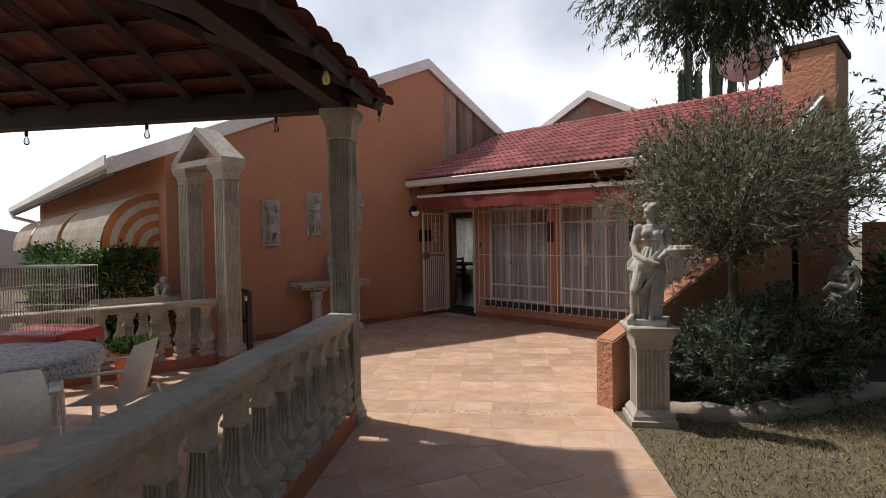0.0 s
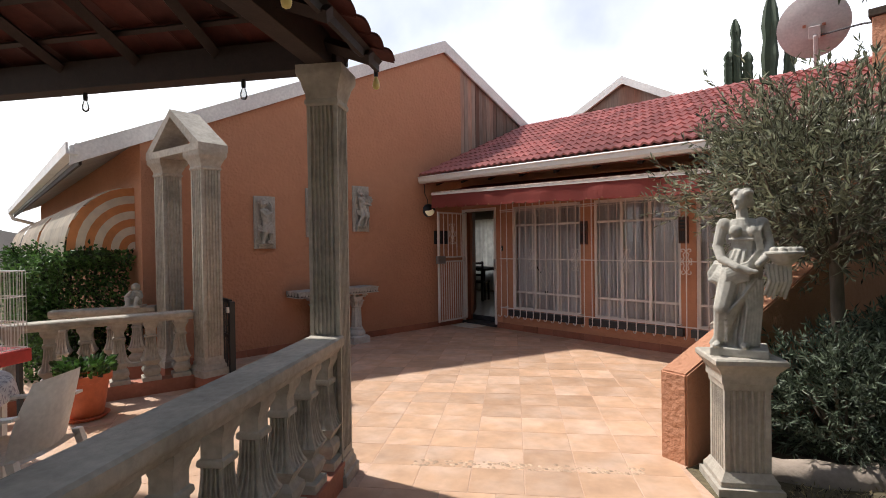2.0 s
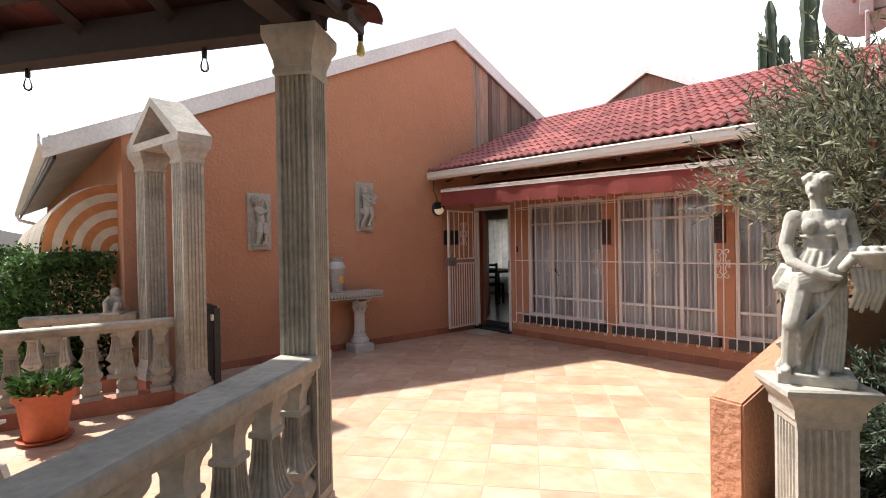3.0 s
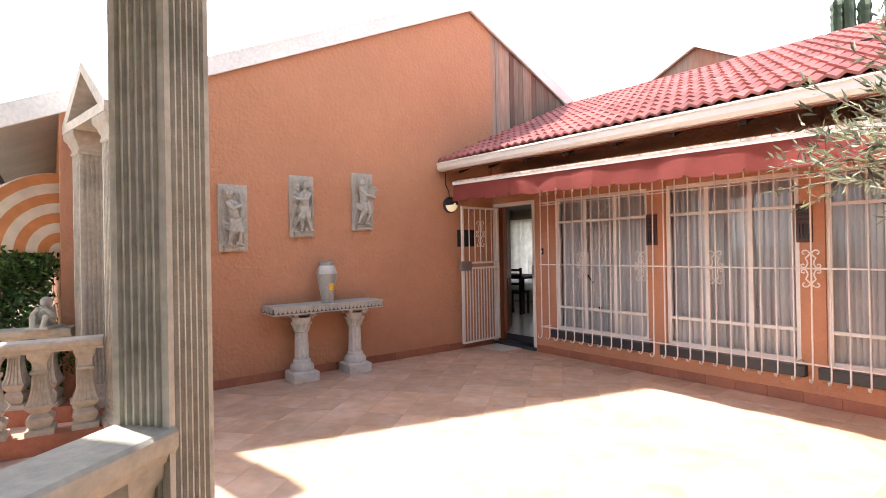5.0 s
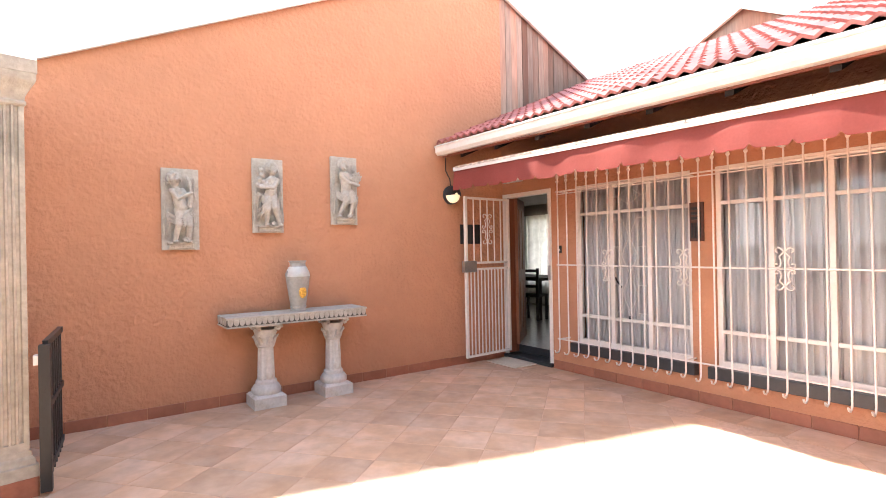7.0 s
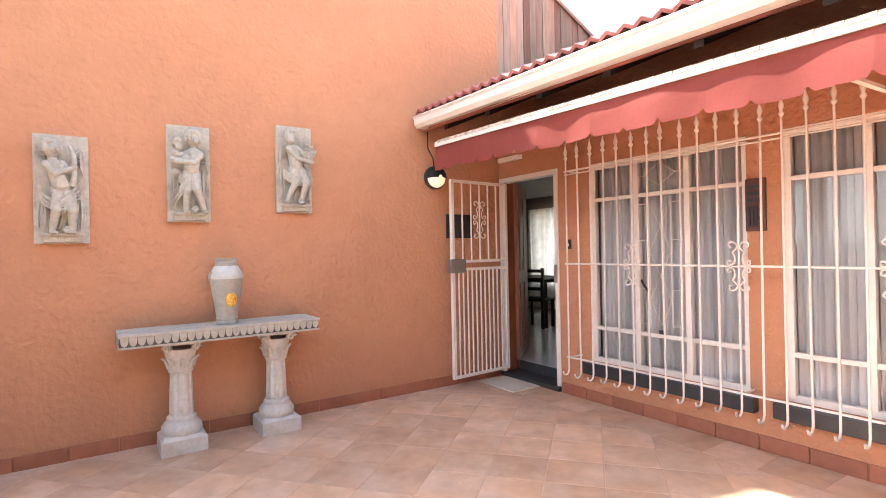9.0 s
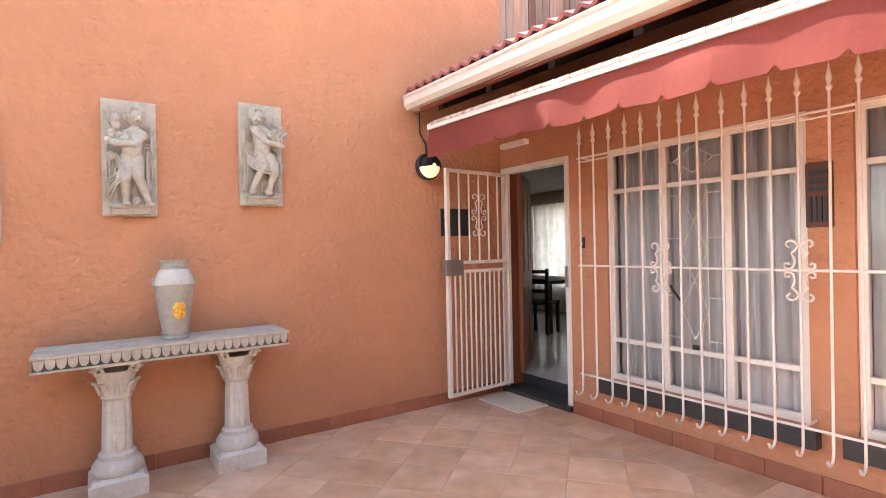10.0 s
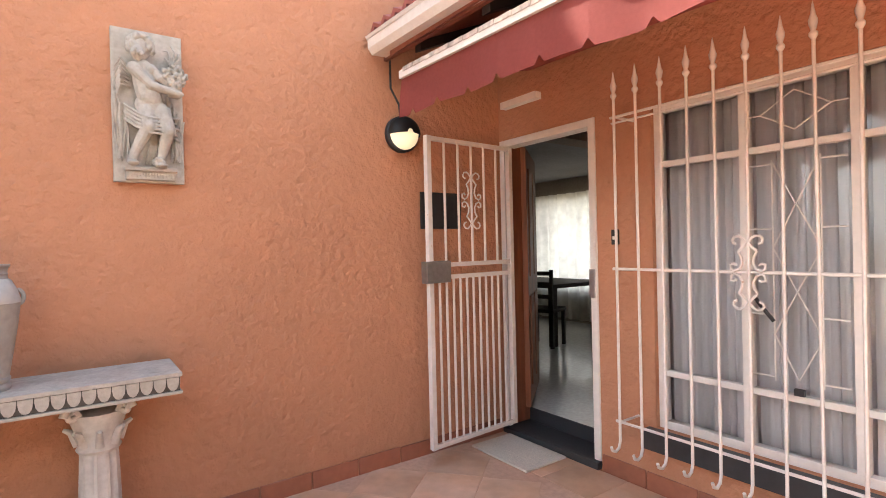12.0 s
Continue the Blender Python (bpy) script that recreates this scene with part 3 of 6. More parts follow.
BARREL = barrel_tile()
tilt = math.atan(PS)
for r in range(11):
    c = -OF - 0.04 + r * 0.31
    a = c - 0.05
    while a < LF - 0.3:
        if a > c - 0.28:
            part("roof_tile", BARREL, None, PERG, m=PM @ pose(a, c, hip_h(9, c) + 0.015, math.degrees(tilt), 0, 0) )
        a += 0.24
    c = -OV - 0.05 + r * 0.31
    a = max(c, -OF) - 0.05
    while a < LS - 0.3:
        if a > c - 0.28:
            part("roof_tile", BARREL, None, PERG, m=PM @ Matrix.Translation((c, a + 0.235, hip_h(c, 9) + 0.015)) @ Matrix.Rotation(-math.pi / 2, 4, "Z") @ Matrix.Rotation(tilt, 4, "X"))
        a += 0.24

part("fascia_board", boxed(-OF, -OF - 0.03, 0.06, LF, -OF - 0.002, 0.24, 0.0, PM), TIMBER, PERG)
part("fascia_board", boxed(-OV + 0.03, -OF, 0.0, -OV + 0.055, LS, 0.09, 0.0, PM), TIMBER, PERG)

# ---- pedestal ----
PEDC = Vector((-1.60, 5.27, 0))
pedestal = thing("pedestal", "grey fluted concrete pedestal on a stepped base", "pedestal", m=Matrix.Translation(PEDC) @ Matrix.Rotation(radians(38), 4, "Z"))
bm = bmesh.new()
loft(bm, [square_ring(r, z) for r, z in ((0.185, -0.02), (0.185, 0.035), (0.165, 0.04), (0.165, 0.07), (0.145, 0.10), (0.135, 0.12))])
part("pedestal_base", bm, STONE, pedestal, smooth=30)
bm = bmesh.new()
loft(bm, [square_ring(0.13, z, 6, 0.010) for z in (0.12, 0.4, 0.62)])
part("pedestal_shaft", bm, STONE, pedestal, smooth=25)
bm = bmesh.new()
loft(bm, [square_ring(r, z) for r, z in ((0.135, 0.62), (0.14, 0.66), (0.15, 0.665), (0.15, 0.71), (0.165, 0.74), (0.2, 0.785), (0.2, 0.81), (0.19, 0.82))])
part("pedestal_cap", bm, STONE, pedestal, smooth=30)


# ---- figures ----
def blob(bm, c, r, s=(1, 1, 1), seg=14):
    g = bmesh.ops.create_uvsphere(bm, u_segments=seg, v_segments=10, radius=1.0)
    for v in g["verts"]:
        v.co = Vector((v.co.x * r * s[0] + c[0], v.co.y * r * s[1] + c[1], v.co.z * r * s[2] + c[2]))


def limb(bm, pts, r0, r1, seg=10):
    tube(bm, pts, r0, seg, r1)
    blob(bm, pts[0], r0), blob(bm, pts[-1], r1)


def folds(bm, rows, seg=72, waves=13, depth=0.15, phase=0.0):
    rings = []
    for i, (cx, cy, rx, ry, z) in enumerate(rows):
        ring = []
        for k in range(seg):
            a = 2 * math.pi * k / seg
            f = 1 + depth * math.sin(waves * a + phase + i * 0.35) * (0.4 + 0.6 * math.sin(a * 2 + 1) ** 2)
            ring.append((cx + rx * f * math.cos(a), cy + ry * f * math.sin(a), z))
        rings.append(ring)
    loft(bm, rings)


def statue(name, label, m, h=1.0, basket=True):
    """A draped figure of stone, one plain mesh on a square slab."""
    bm = bmesh.new()
    box(bm, -0.15, -0.13, 0, 0.15, 0.13, 0.05)
    # skirt from the feet to the hips, leaning over the standing leg
    folds(bm, [(-0.04, 0.0, 0.11, 0.085, 0.05), (-0.03, 0.0, 0.088, 0.075, 0.12), (-0.012, 0.0, 0.085, 0.075, 0.22), (0.0, 0.0, 0.092, 0.08, 0.32), (0.0, 0.0, 0.108, 0.085, 0.42), (0.005, 0.0, 0.112, 0.085, 0.5), (0.025, 0.0, 0.088, 0.07, 0.58), (0.035, 0.0, 0.078, 0.062, 0.62)], waves=17, depth=0.14)
    limb(bm, [(-0.04, -0.05, 0.48), (-0.085, -0.11, 0.28)], 0.06, 0.046)
    limb(bm, [(-0.085, -0.105, 0.28), (-0.1, -0.07, 0.09)], 0.045, 0.032)
    blob(bm, (-0.115, -0.12, 0.065), 0.026, (0.9, 1.8, 0.7)), blob(bm, (0.03, -0.1, 0.065), 0.026, (0.9, 1.8, 0.7))
    # cloth drawn across the knee and trailing down
    for i in range(8):
        f = i / 7
        tube(bm, [(0.09 - 0.01 * i, -0.065, 0.46 - 0.02 * i), (0.03 - 0.012 * i, -0.098, 0.36 - 0.03 * i), (-0.06, -0.14 + 0.03 * f, 0.25 - 0.022 * i), (-0.15 + 0.012 * i, -0.06, 0.17 - 0.014 * i)], 0.0105, 6, 0.008)
    for i in range(6):
        tube(bm, [(0.03 + 0.018 * i, -0.08 + 0.008 * i, 0.45), (0.045 + 0.014 * i, -0.088 + 0.008 * i, 0.28), (0.02 + 0.016 * i, -0.095 + 0.008 * i, 0.06)], 0.011, 6, 0.009)
    # thick swag round the hips
    for i in range(7):
        f = i / 6
        tube(bm, [(-0.12 - 0.01 * math.sin(f * 3), 0.04, 0.475 + 0.012 * i), (-0.14 + 0.012 * i, -0.05, 0.445 + 0.012 * i), (-0.06, -0.1 - 0.012 * math.sin(f * 3.1), 0.415 + 0.015 * i), (0.05, -0.1 - 0.01 * math.sin(f * 3.1), 0.45 + 0.016 * i), (0.125, -0.04, 0.53 + 0.02 * i)], 0.0125, 7, 0.01)
    for i in range(5):
        tube(bm, [(-0.125 + 0.012 * i, 0.0, 0.53), (-0.155 + 0.014 * i, -0.02, 0.48), (-0.15 + 0.02 * i, -0.05, 0.43 - 0.01 * i)], 0.014, 6, 0.009)
    # trunk, bust and shoulders
    folds(bm, [(0.035, 0, 0.08, 0.062, 0.56), (0.038, 0, 0.074, 0.056, 0.62), (0.04, 0, 0.078, 0.058, 0.68), (0.036, 0, 0.09, 0.062, 0.73), (0.03, 0, 0.094, 0.055, 0.77), (0.026, 0, 0.055, 0.042, 0.805)], waves=15, depth=0.035)
    for cx in (-0.012, 0.08):
        blob(bm, (cx, -0.05, 0.73), 0.036)
    tube(bm, [(-0.05, -0.03, 0.685), (0.0, -0.066, 0.682), (0.08, -0.066, 0.682), (0.125, -0.03, 0.688)], 0.008, 6)
    for i in range(4):
        tube(bm, [(0.12 + 0.006 * i, -0.02, 0.79), (0.085 + 0.008 * i, -0.075, 0.73), (0.1 + 0.008 * i, -0.06, 0.62)], 0.008, 6)
    blob(bm, (-0.07, 0, 0.77), 0.042), blob(bm, (0.12, 0, 0.77), 0.042)
    # neck and head, turned aside, hair bound up
    limb(bm, [(0.026, 0.004, 0.78), (0.02, -0.004, 0.87)], 0.034, 0.03)
    blob(bm, (0.014, -0.012, 0.915), 0.048, (0.88, 1.0, 1.25))
    blob(bm, (0.0, -0.045, 0.9), 0.026, (0.85, 0.7, 1.2))
    blob(bm, (-0.012, -0.068, 0.905), 0.009, (0.8, 1, 1.7))
    blob(bm, (-0.006, -0.058, 0.868), 0.014)
    blob(bm, (0.032, 0.022, 0.93), 0.05, (1, 1, 0.95))
    blob(bm, (0.06, 0.05, 0.90), 0.03)
    for i in range(15):
        a = -1.1 + i * 0.36
        blob(bm, (0.022 + 0.05 * math.cos(a), 0.0 + 0.05 * math.sin(a), 0.955 + 0.006 * math.sin(i * 2.3)), 0.014, seg=8)
        blob(bm, (0.024 + 0.035 * math.cos(a), 0.006 + 0.035 * math.sin(a), 0.972), 0.014, seg=8)
    # arms
    limb(bm, [(-0.08, 0.0, 0.765), (-0.108, -0.012, 0.64), (-0.085, -0.06, 0.565)], 0.034, 0.026)
    limb(bm, [(-0.085, -0.06, 0.565), (0.0, -0.125, 0.52), (0.06, -0.135, 0.5)], 0.026, 0.018)
    blob(bm, (0.075, -0.135, 0.498), 0.02, (1.4, 0.8, 0.7))
    limb(bm, [(0.128, 0.0, 0.765), (0.155, -0.012, 0.66), (0.145, -0.06, 0.585)], 0.033, 0.026)
    limb(bm, [(0.145, -0.06, 0.585), (0.1, -0.115, 0.54)], 0.025, 0.019)
    if basket:
        lathe(bm, [(0.035, 0), (0.06, 0.02), (0.09, 0.055), (0.1, 0.062), (0.1, 0.075), (0.0, 0.078)], 18, (0.225, -0.05, 0.535))
        for i in range(22):
            r = 0.017 * math.sqrt(i)
            blob(bm, (0.225 + r * math.cos(i * 2.4), -0.05 + r * math.sin(i * 2.4), 0.618), 0.02, seg=8)
        for i in range(6):
            tube(bm, [(0.14 + 0.022 * i, -0.08 + 0.01 * i, 0.54), (0.155 + 0.02 * i, -0.09 + 0.01 * i, 0.44), (0.13 + 0.02 * i, -0.07 + 0.01 * i, 0.36 - 0.012 * (i % 3))], 0.015, 6, 0.009)
    else:
        limb(bm, [(-0.10, -0.08, 0.56), (-0.02, -0.13, 0.62), (0.09, -0.1, 0.60)], 0.04, 0.035)
    bmesh.ops.scale(bm, vec=(h, h, h), verts=bm.verts)
    ob = solid(name, bm, STATUE, label, "statue", m=m)
    rm = ob.modifiers.new("remesh", "REMESH")
    rm.mode, rm.voxel_size, rm.use_smooth_shade = "VOXEL", 0.0042 * h, True
    sm = ob.modifiers.new("smooth", "SMOOTH")
    sm.factor, sm.iterations = 0.5, 1
    return ob


statue("garden_statue", "weathered grey stone statue of a draped figure holding a basket", Matrix.Translation(PEDC + Vector((0, 0, 0.82))) @ Matrix.Rotation(radians(18), 4, "Z"), 1.05)
statue("garden_statue", "small pale stone statue of a draped figure among shrubs", Matrix.Translation((-0.66, 8.0, 0.36)) @ Matrix.Rotation(radians(-25), 4, "Z"), 1.04, False)
bm = bmesh.new()
loft(bm, [square_ring(r, z) for r, z in ((0.2, 0), (0.2, 0.06), (0.15, 0.1), (0.15, 0.28), (0.19, 0.33), (0.19, 0.36))])
solid("statue_plinth", bm, STONE, "low stone plinth under the small statue", "plinth", m=Matrix.Translation((-0.66, 8.0, 0)))


POSES = (
    dict(head=(-0.16, 0.35), face=(0.05, 0.02), chest=(-0.1, 0.17), belly=(0.0, 0.03),
         legs=(((-0.04, -0.06), (-0.08, -0.19), (-0.17, -0.39)), ((0.12, -0.06), (0.2, -0.2), (0.19, -0.39))),
         arms=(((-0.25, 0.21), (-0.1, 0.12), (0.24, 0.19)), ((0.02, 0.22), (0.12, 0.16), (0.22, 0.15))),
         wing=(1, 0.36, 0.33), cloth=((-0.36, -0.04), (0.0, -0.12), (0.33, 0.07)), fall=(-0.36, 0.3)),
    dict(head=(0.1, 0.35), face=(0.05, -0.01), chest=(0.1, 0.18), belly=(0.03, 0.05),
         legs=(((-0.04, -0.05), (-0.1, -0.19), (-0.09, -0.39)), ((0.12, -0.04), (0.14, -0.17), (0.33, -0.39))),
         arms=(((0.24, 0.19), (0.08, 0.1), (-0.3, 0.1)), ((-0.04, 0.2), (-0.14, 0.13), (-0.28, 0.12))),
         wing=(1, 0.4, 0.22), cloth=((-0.25, 0.03), (-0.12, -0.08), (-0.38, -0.2)), fall=(-0.34, 0.36)),
    dict(head=(-0.12, 0.36), face=(-0.04, -0.03), chest=(-0.09, 0.2), belly=(0.0, 0.05),
         legs=(((-0.05, -0.04), (-0.03, -0.15), (-0.27, -0.37)), ((0.17, -0.04), (0.24, -0.17), (0.13, -0.38))),
         arms=(((-0.22, 0.22), (0.02, 0.11), (0.4, 0.08)), ((0.03, 0.23), (0.15, 0.17), (0.26, 0.13))),
         wing=(-1, 0.4, 0.24), cloth=((-0.34, 0.0), (-0.05, -0.1), (0.42, -0.06)), fall=(-0.38, 0.38)),
)


def plaque(y0, z0, y1, z1, k, label):
    """A cement relief: a slab with a draped cherub standing well out of it."""
    w, h = y1 - y0, z1 - z0
    q = POSES[k]
    rng = random.Random(40 + k)
    bm = bmesh.new()
    box(bm, -w / 2, 0, -h / 2, w / 2, 0.035, h / 2)

    def P(p, out=0.0):
        return Vector((p[0] * w, -out * 1.45, p[1] * h))

    def off(p, du, dv):
        return (p[0] + du, p[1] + dv)
    # head with a small face and a crown of curls
    hd, fc = q["head"], q["face"]
    blob(bm, P(hd, 0.035), 0.05, (0.92, 0.95, 1.15))
    blob(bm, P(off(hd, fc[0], fc[1] - 0.015), 0.058), 0.034, (0.85, 0.8, 1.05))
    blob(bm, P(off(hd, fc[0] * 2.0, fc[1] - 0.012), 0.088), 0.008, (0.9, 1.2, 1.5))
    for sx in (-1, 1):
        blob(bm, P(off(hd, fc[0] * 1.3 + sx * 0.055, fc[1] - 0.03), 0.078), 0.013)
    for i in range(30):
        a = -0.35 + 3.85 * (i % 15) / 14
        rr = 0.052 if i < 15 else 0.036
        tw = 0.014 + rng.uniform(-0.003, 0.004)
        blob(bm, P(hd, 0.03 if i < 15 else 0.058) + Vector((rr * math.cos(a) - fc[0] * 0.1, 0, 0.012 + rr * 1.1 * math.sin(a))), tw, seg=8)
    limb(bm, [P(hd, 0.025) + Vector((0, 0, -0.04)), P(q["chest"], 0.03)], 0.027, 0.03)
    # trunk
    c, b = q["chest"], q["belly"]
    limb(bm, [P(off(c, 0, 0.025), 0.028), P(((c[0] + b[0]) / 2, (c[1] + b[1]) / 2), 0.034), P(b, 0.036)], 0.05, 0.054)
    blob(bm, P(off(c, -0.09, 0.02), 0.045), 0.03), blob(bm, P(off(c, 0.09, 0.02), 0.045), 0.03)
    blob(bm, P(off(b, 0, -0.05), 0.03), 0.056, (1.15, 0.8, 0.9))
    for lg in q["legs"]:
        limb(bm, [P(lg[0], 0.035), P(lg[1], 0.058)], 0.042, 0.034)
        limb(bm, [P(lg[1], 0.056), P(((lg[1][0] + lg[2][0]) / 2, (lg[1][1] + lg[2][1]) / 2 + 0.01), 0.042), P(lg[2], 0.03)], 0.032, 0.019)
        blob(bm, P(off(lg[2], 0.02, -0.012), 0.04), 0.02, (1.3, 1.5, 0.7))
    for i, am in enumerate(q["arms"]):
        d = 0.05 if i == 0 else 0.035
        limb(bm, [P(am[0], d), P(am[1], d + 0.02), P(am[2], d + 0.012)], 0.028, 0.016)
        blob(bm, P(am[2], d + 0.014), 0.018, (1.3, 0.9, 0.8))
    # wing feathers
    sx, wx, wz = q["wing"]
    for i in range(7):
        tube(bm, [P((sx * (wx - 0.16), wz - 0.02 * i), 0.004), P((sx * (wx - 0.02), wz + 0.05 - 0.028 * i), 0.02), P((sx * (wx + 0.05), wz - 0.035 * i), 0.005)], 0.0075, 6, 0.004)
    # cloth slung round the hips, in separate ridges
    ca, cb, cc = q["cloth"]
    for i in range(5):
        dv = -0.024 * i
        tube(bm, [P(off(ca, 0.02 * (i % 2), dv), 0.012), P(off(((ca[0] + cb[0]) / 2, (ca[1] + cb[1]) / 2), 0, dv - 0.012), 0.052), P(off(cb, 0.015 * i, dv), 0.074), P(off(((cc[0] + cb[0]) / 2, (cc[1] + cb[1]) / 2), 0, dv - 0.012), 0.06), P(off(cc, -0.02 * (i % 2), dv * 1.6), 0.012)], 0.0065, 6)
    # loose falls of cloth, ribbons and leaves on the ground behind
    for x0 in q["fall"]:
        for i in range(7):
            u, ph = x0 + 0.03 * (i - 3), rng.uniform(0, 6)
            tube(bm, [P((u + 0.03 * math.sin(ph + v * 9), v), 0.003 + 0.012 * abs(math.sin(ph + v * 6))) for v in (0.1 - 0.03 * i, 0.02 - 0.02 * i, -0.08, -0.18, -0.26 - 0.02 * (i % 4), -0.36)], 0.0065, 5, 0.004)
    for i in range(5):
        tube(bm, [P((-0.02 + 0.03 * i, -0.14 - 0.01 * i), 0.008), P((0.0 + 0.025 * i, -0.26), 0.016), P((-0.06 + 0.05 * i, -0.38), 0.006)], 0.006, 5)
    for i in range(6):
        a = i * 1.05
        u0 = -sx * 0.34
        tube(bm, [P((u0, 0.3), 0.004), P((u0 + 0.1 * math.cos(a), 0.34 + 0.05 * math.sin(a)), 0.014), P((u0 + 0.13 * math.cos(a + 0.5), 0.35 + 0.08 * math.sin(a + 0.5)), 0.003)], 0.007, 5, 0.003)
    blob(bm, P((0.1, -0.375), 0.035), 0.024)
    for i in range(6):
        blob(bm, P((0.1 + 0.06 * math.cos(i), -0.375 + 0.022 * math.sin(i)), 0.048), 0.011, seg=8)
    if k == 0:
        tube(bm, [P((0.16, 0.4), 0.02), P((0.24, 0.3), 0.05), P((0.25, 0.12), 0.055), P((0.2, 0.02), 0.05)], 0.012, 8, 0.02)
    if k == 1:
        for u, v in ((-0.24, 0.27), (-0.33, 0.2), (-0.17, 0.18), (-0.38, 0.13), (-0.34, 0.005), (-0.26, 0.33)):
            cnt = P((u, v), 0.04)
            blob(bm, cnt, 0.018)
            for r in (0.014, 0.022):
                tube(bm, [cnt + Vector((r * math.cos(t), -0.012 + r * 0.5, r * math.sin(t))) for t in np.linspace(0, 6.28, 10)], 0.0045, 5)
    if k == 2:
        tube(bm, [P((0.34, 0.06), 0.045), P((0.35, 0.16), 0.05)], 0.026, 12, 0.036)
        for i in range(46):
            a, r = i * 2.4, 0.011 * math.sqrt(i % 23)
            blob(bm, P((0.35, 0.2), 0.055 + 0.014 * (i // 23)) + Vector((1.05 * r * math.cos(a), 0, r * math.sin(a) - 0.008 * abs(math.cos(a)))), 0.0105, seg=8)
    box(bm, -w * 0.36, -0.05, -h * 0.43, w * 0.38, 0.01, -h * 0.405)
    box(bm, -w * 0.34, -0.03, -h * 0.485, w * 0.36, 0.01, -h * 0.43)
    for i in range(16):
        box(bm, -w * 0.31 + i * w * 0.04, -0.035, -h * 0.47 + 0.006 * (i % 3), -w * 0.29 + i * w * 0.04, -0.028, -h * 0.44)
    ob = solid("wall_plaque", bm, PLAQUE, label, "plaque", group="relief plaques on the wall", m=Matrix.Translation((WX + 0.035, (y0 + y1) / 2, (z0 + z1) / 2)) @ Matrix.Rotation(radians(90), 4, "Z"))
    rm = ob.modifiers.new("remesh", "REMESH")
    rm.mode, rm.voxel_size, rm.use_smooth_shade = "VOXEL", 0.003, True


plaque(4.635, 1.50, 4.945, 2.245, 0, "grey cement relief plaque of a draped cherub")
plaque(5.432, 1.66, 5.735, 2.40, 1, "grey cement relief plaque of a cherub with flowers")
plaque(6.255, 1.75, 6.56, 2.49, 2, "grey cement relief plaque of a cherub with grapes")

# ---- console table and urn ----
T0, T1, TZ = 5.10, 6.46, 0.875
console = thing("console_table", "grey stone console table on two ornate column legs", "table", m=Matrix.Translation((-7.38, (T0 + T1) / 2, 0)))
L = (T1 - T0) / 2
part("tabletop", boxed(-0.19, -L, TZ - 0.085, 0.17, L, TZ, 0.008), PLAQUE, console)
bm = bmesh.new()
n = 27
for i in range(n):
    yc = -L + (i + 0.5) * 2 * L / n
    r = L / n * 0.93
    pts = [(yc - r, TZ - 0.018), (yc + r, TZ - 0.018)] + [(yc + r * math.cos(a), TZ - 0.035 - 0.041 * math.sin(a)) for a in np.linspace(0, math.pi, 7)]
    prism(bm, pts, "x", 0.169, 0.184)
for i in range(4):
    xc = -0.16 + i * 0.09
    for sgn in (-1, 1):
        pts = [(xc - 0.036, TZ - 0.018), (xc + 0.036, TZ - 0.018)] + [(xc + 0.036 * math.cos(a), TZ - 0.035 - 0.036 * math.sin(a)) for a in np.linspace(0, math.pi, 7)]
        prism(bm, pts, "y", sgn * (L - 0.001), sgn * (L + 0.009))
# dark strip between the scallops: recess shade put into the colour
DKB = mat("groove_shade", (0.10, 0.09, 0.08), 0.9)
part("edge_groove", boxed(-0.188, -L - 0.003, TZ - 0.079, 0.172, L + 0.003, TZ - 0.012), DKB, console, "dark strip behind the scallops, painted as recess shade")
part("edge_lip", boxed(-0.19, -L - 0.012, TZ - 0.092, 0.187, L + 0.012, TZ - 0.079, 0.003), PLAQUE, console)
part("edge_lip", boxed(-0.19, -L - 0.012, TZ - 0.016, 0.187, L + 0.012, TZ + 0.002, 0.003), PLAQUE, console)
part("scalloped_edge", bm, PLAQUE, console, "row of scallops along the edge")
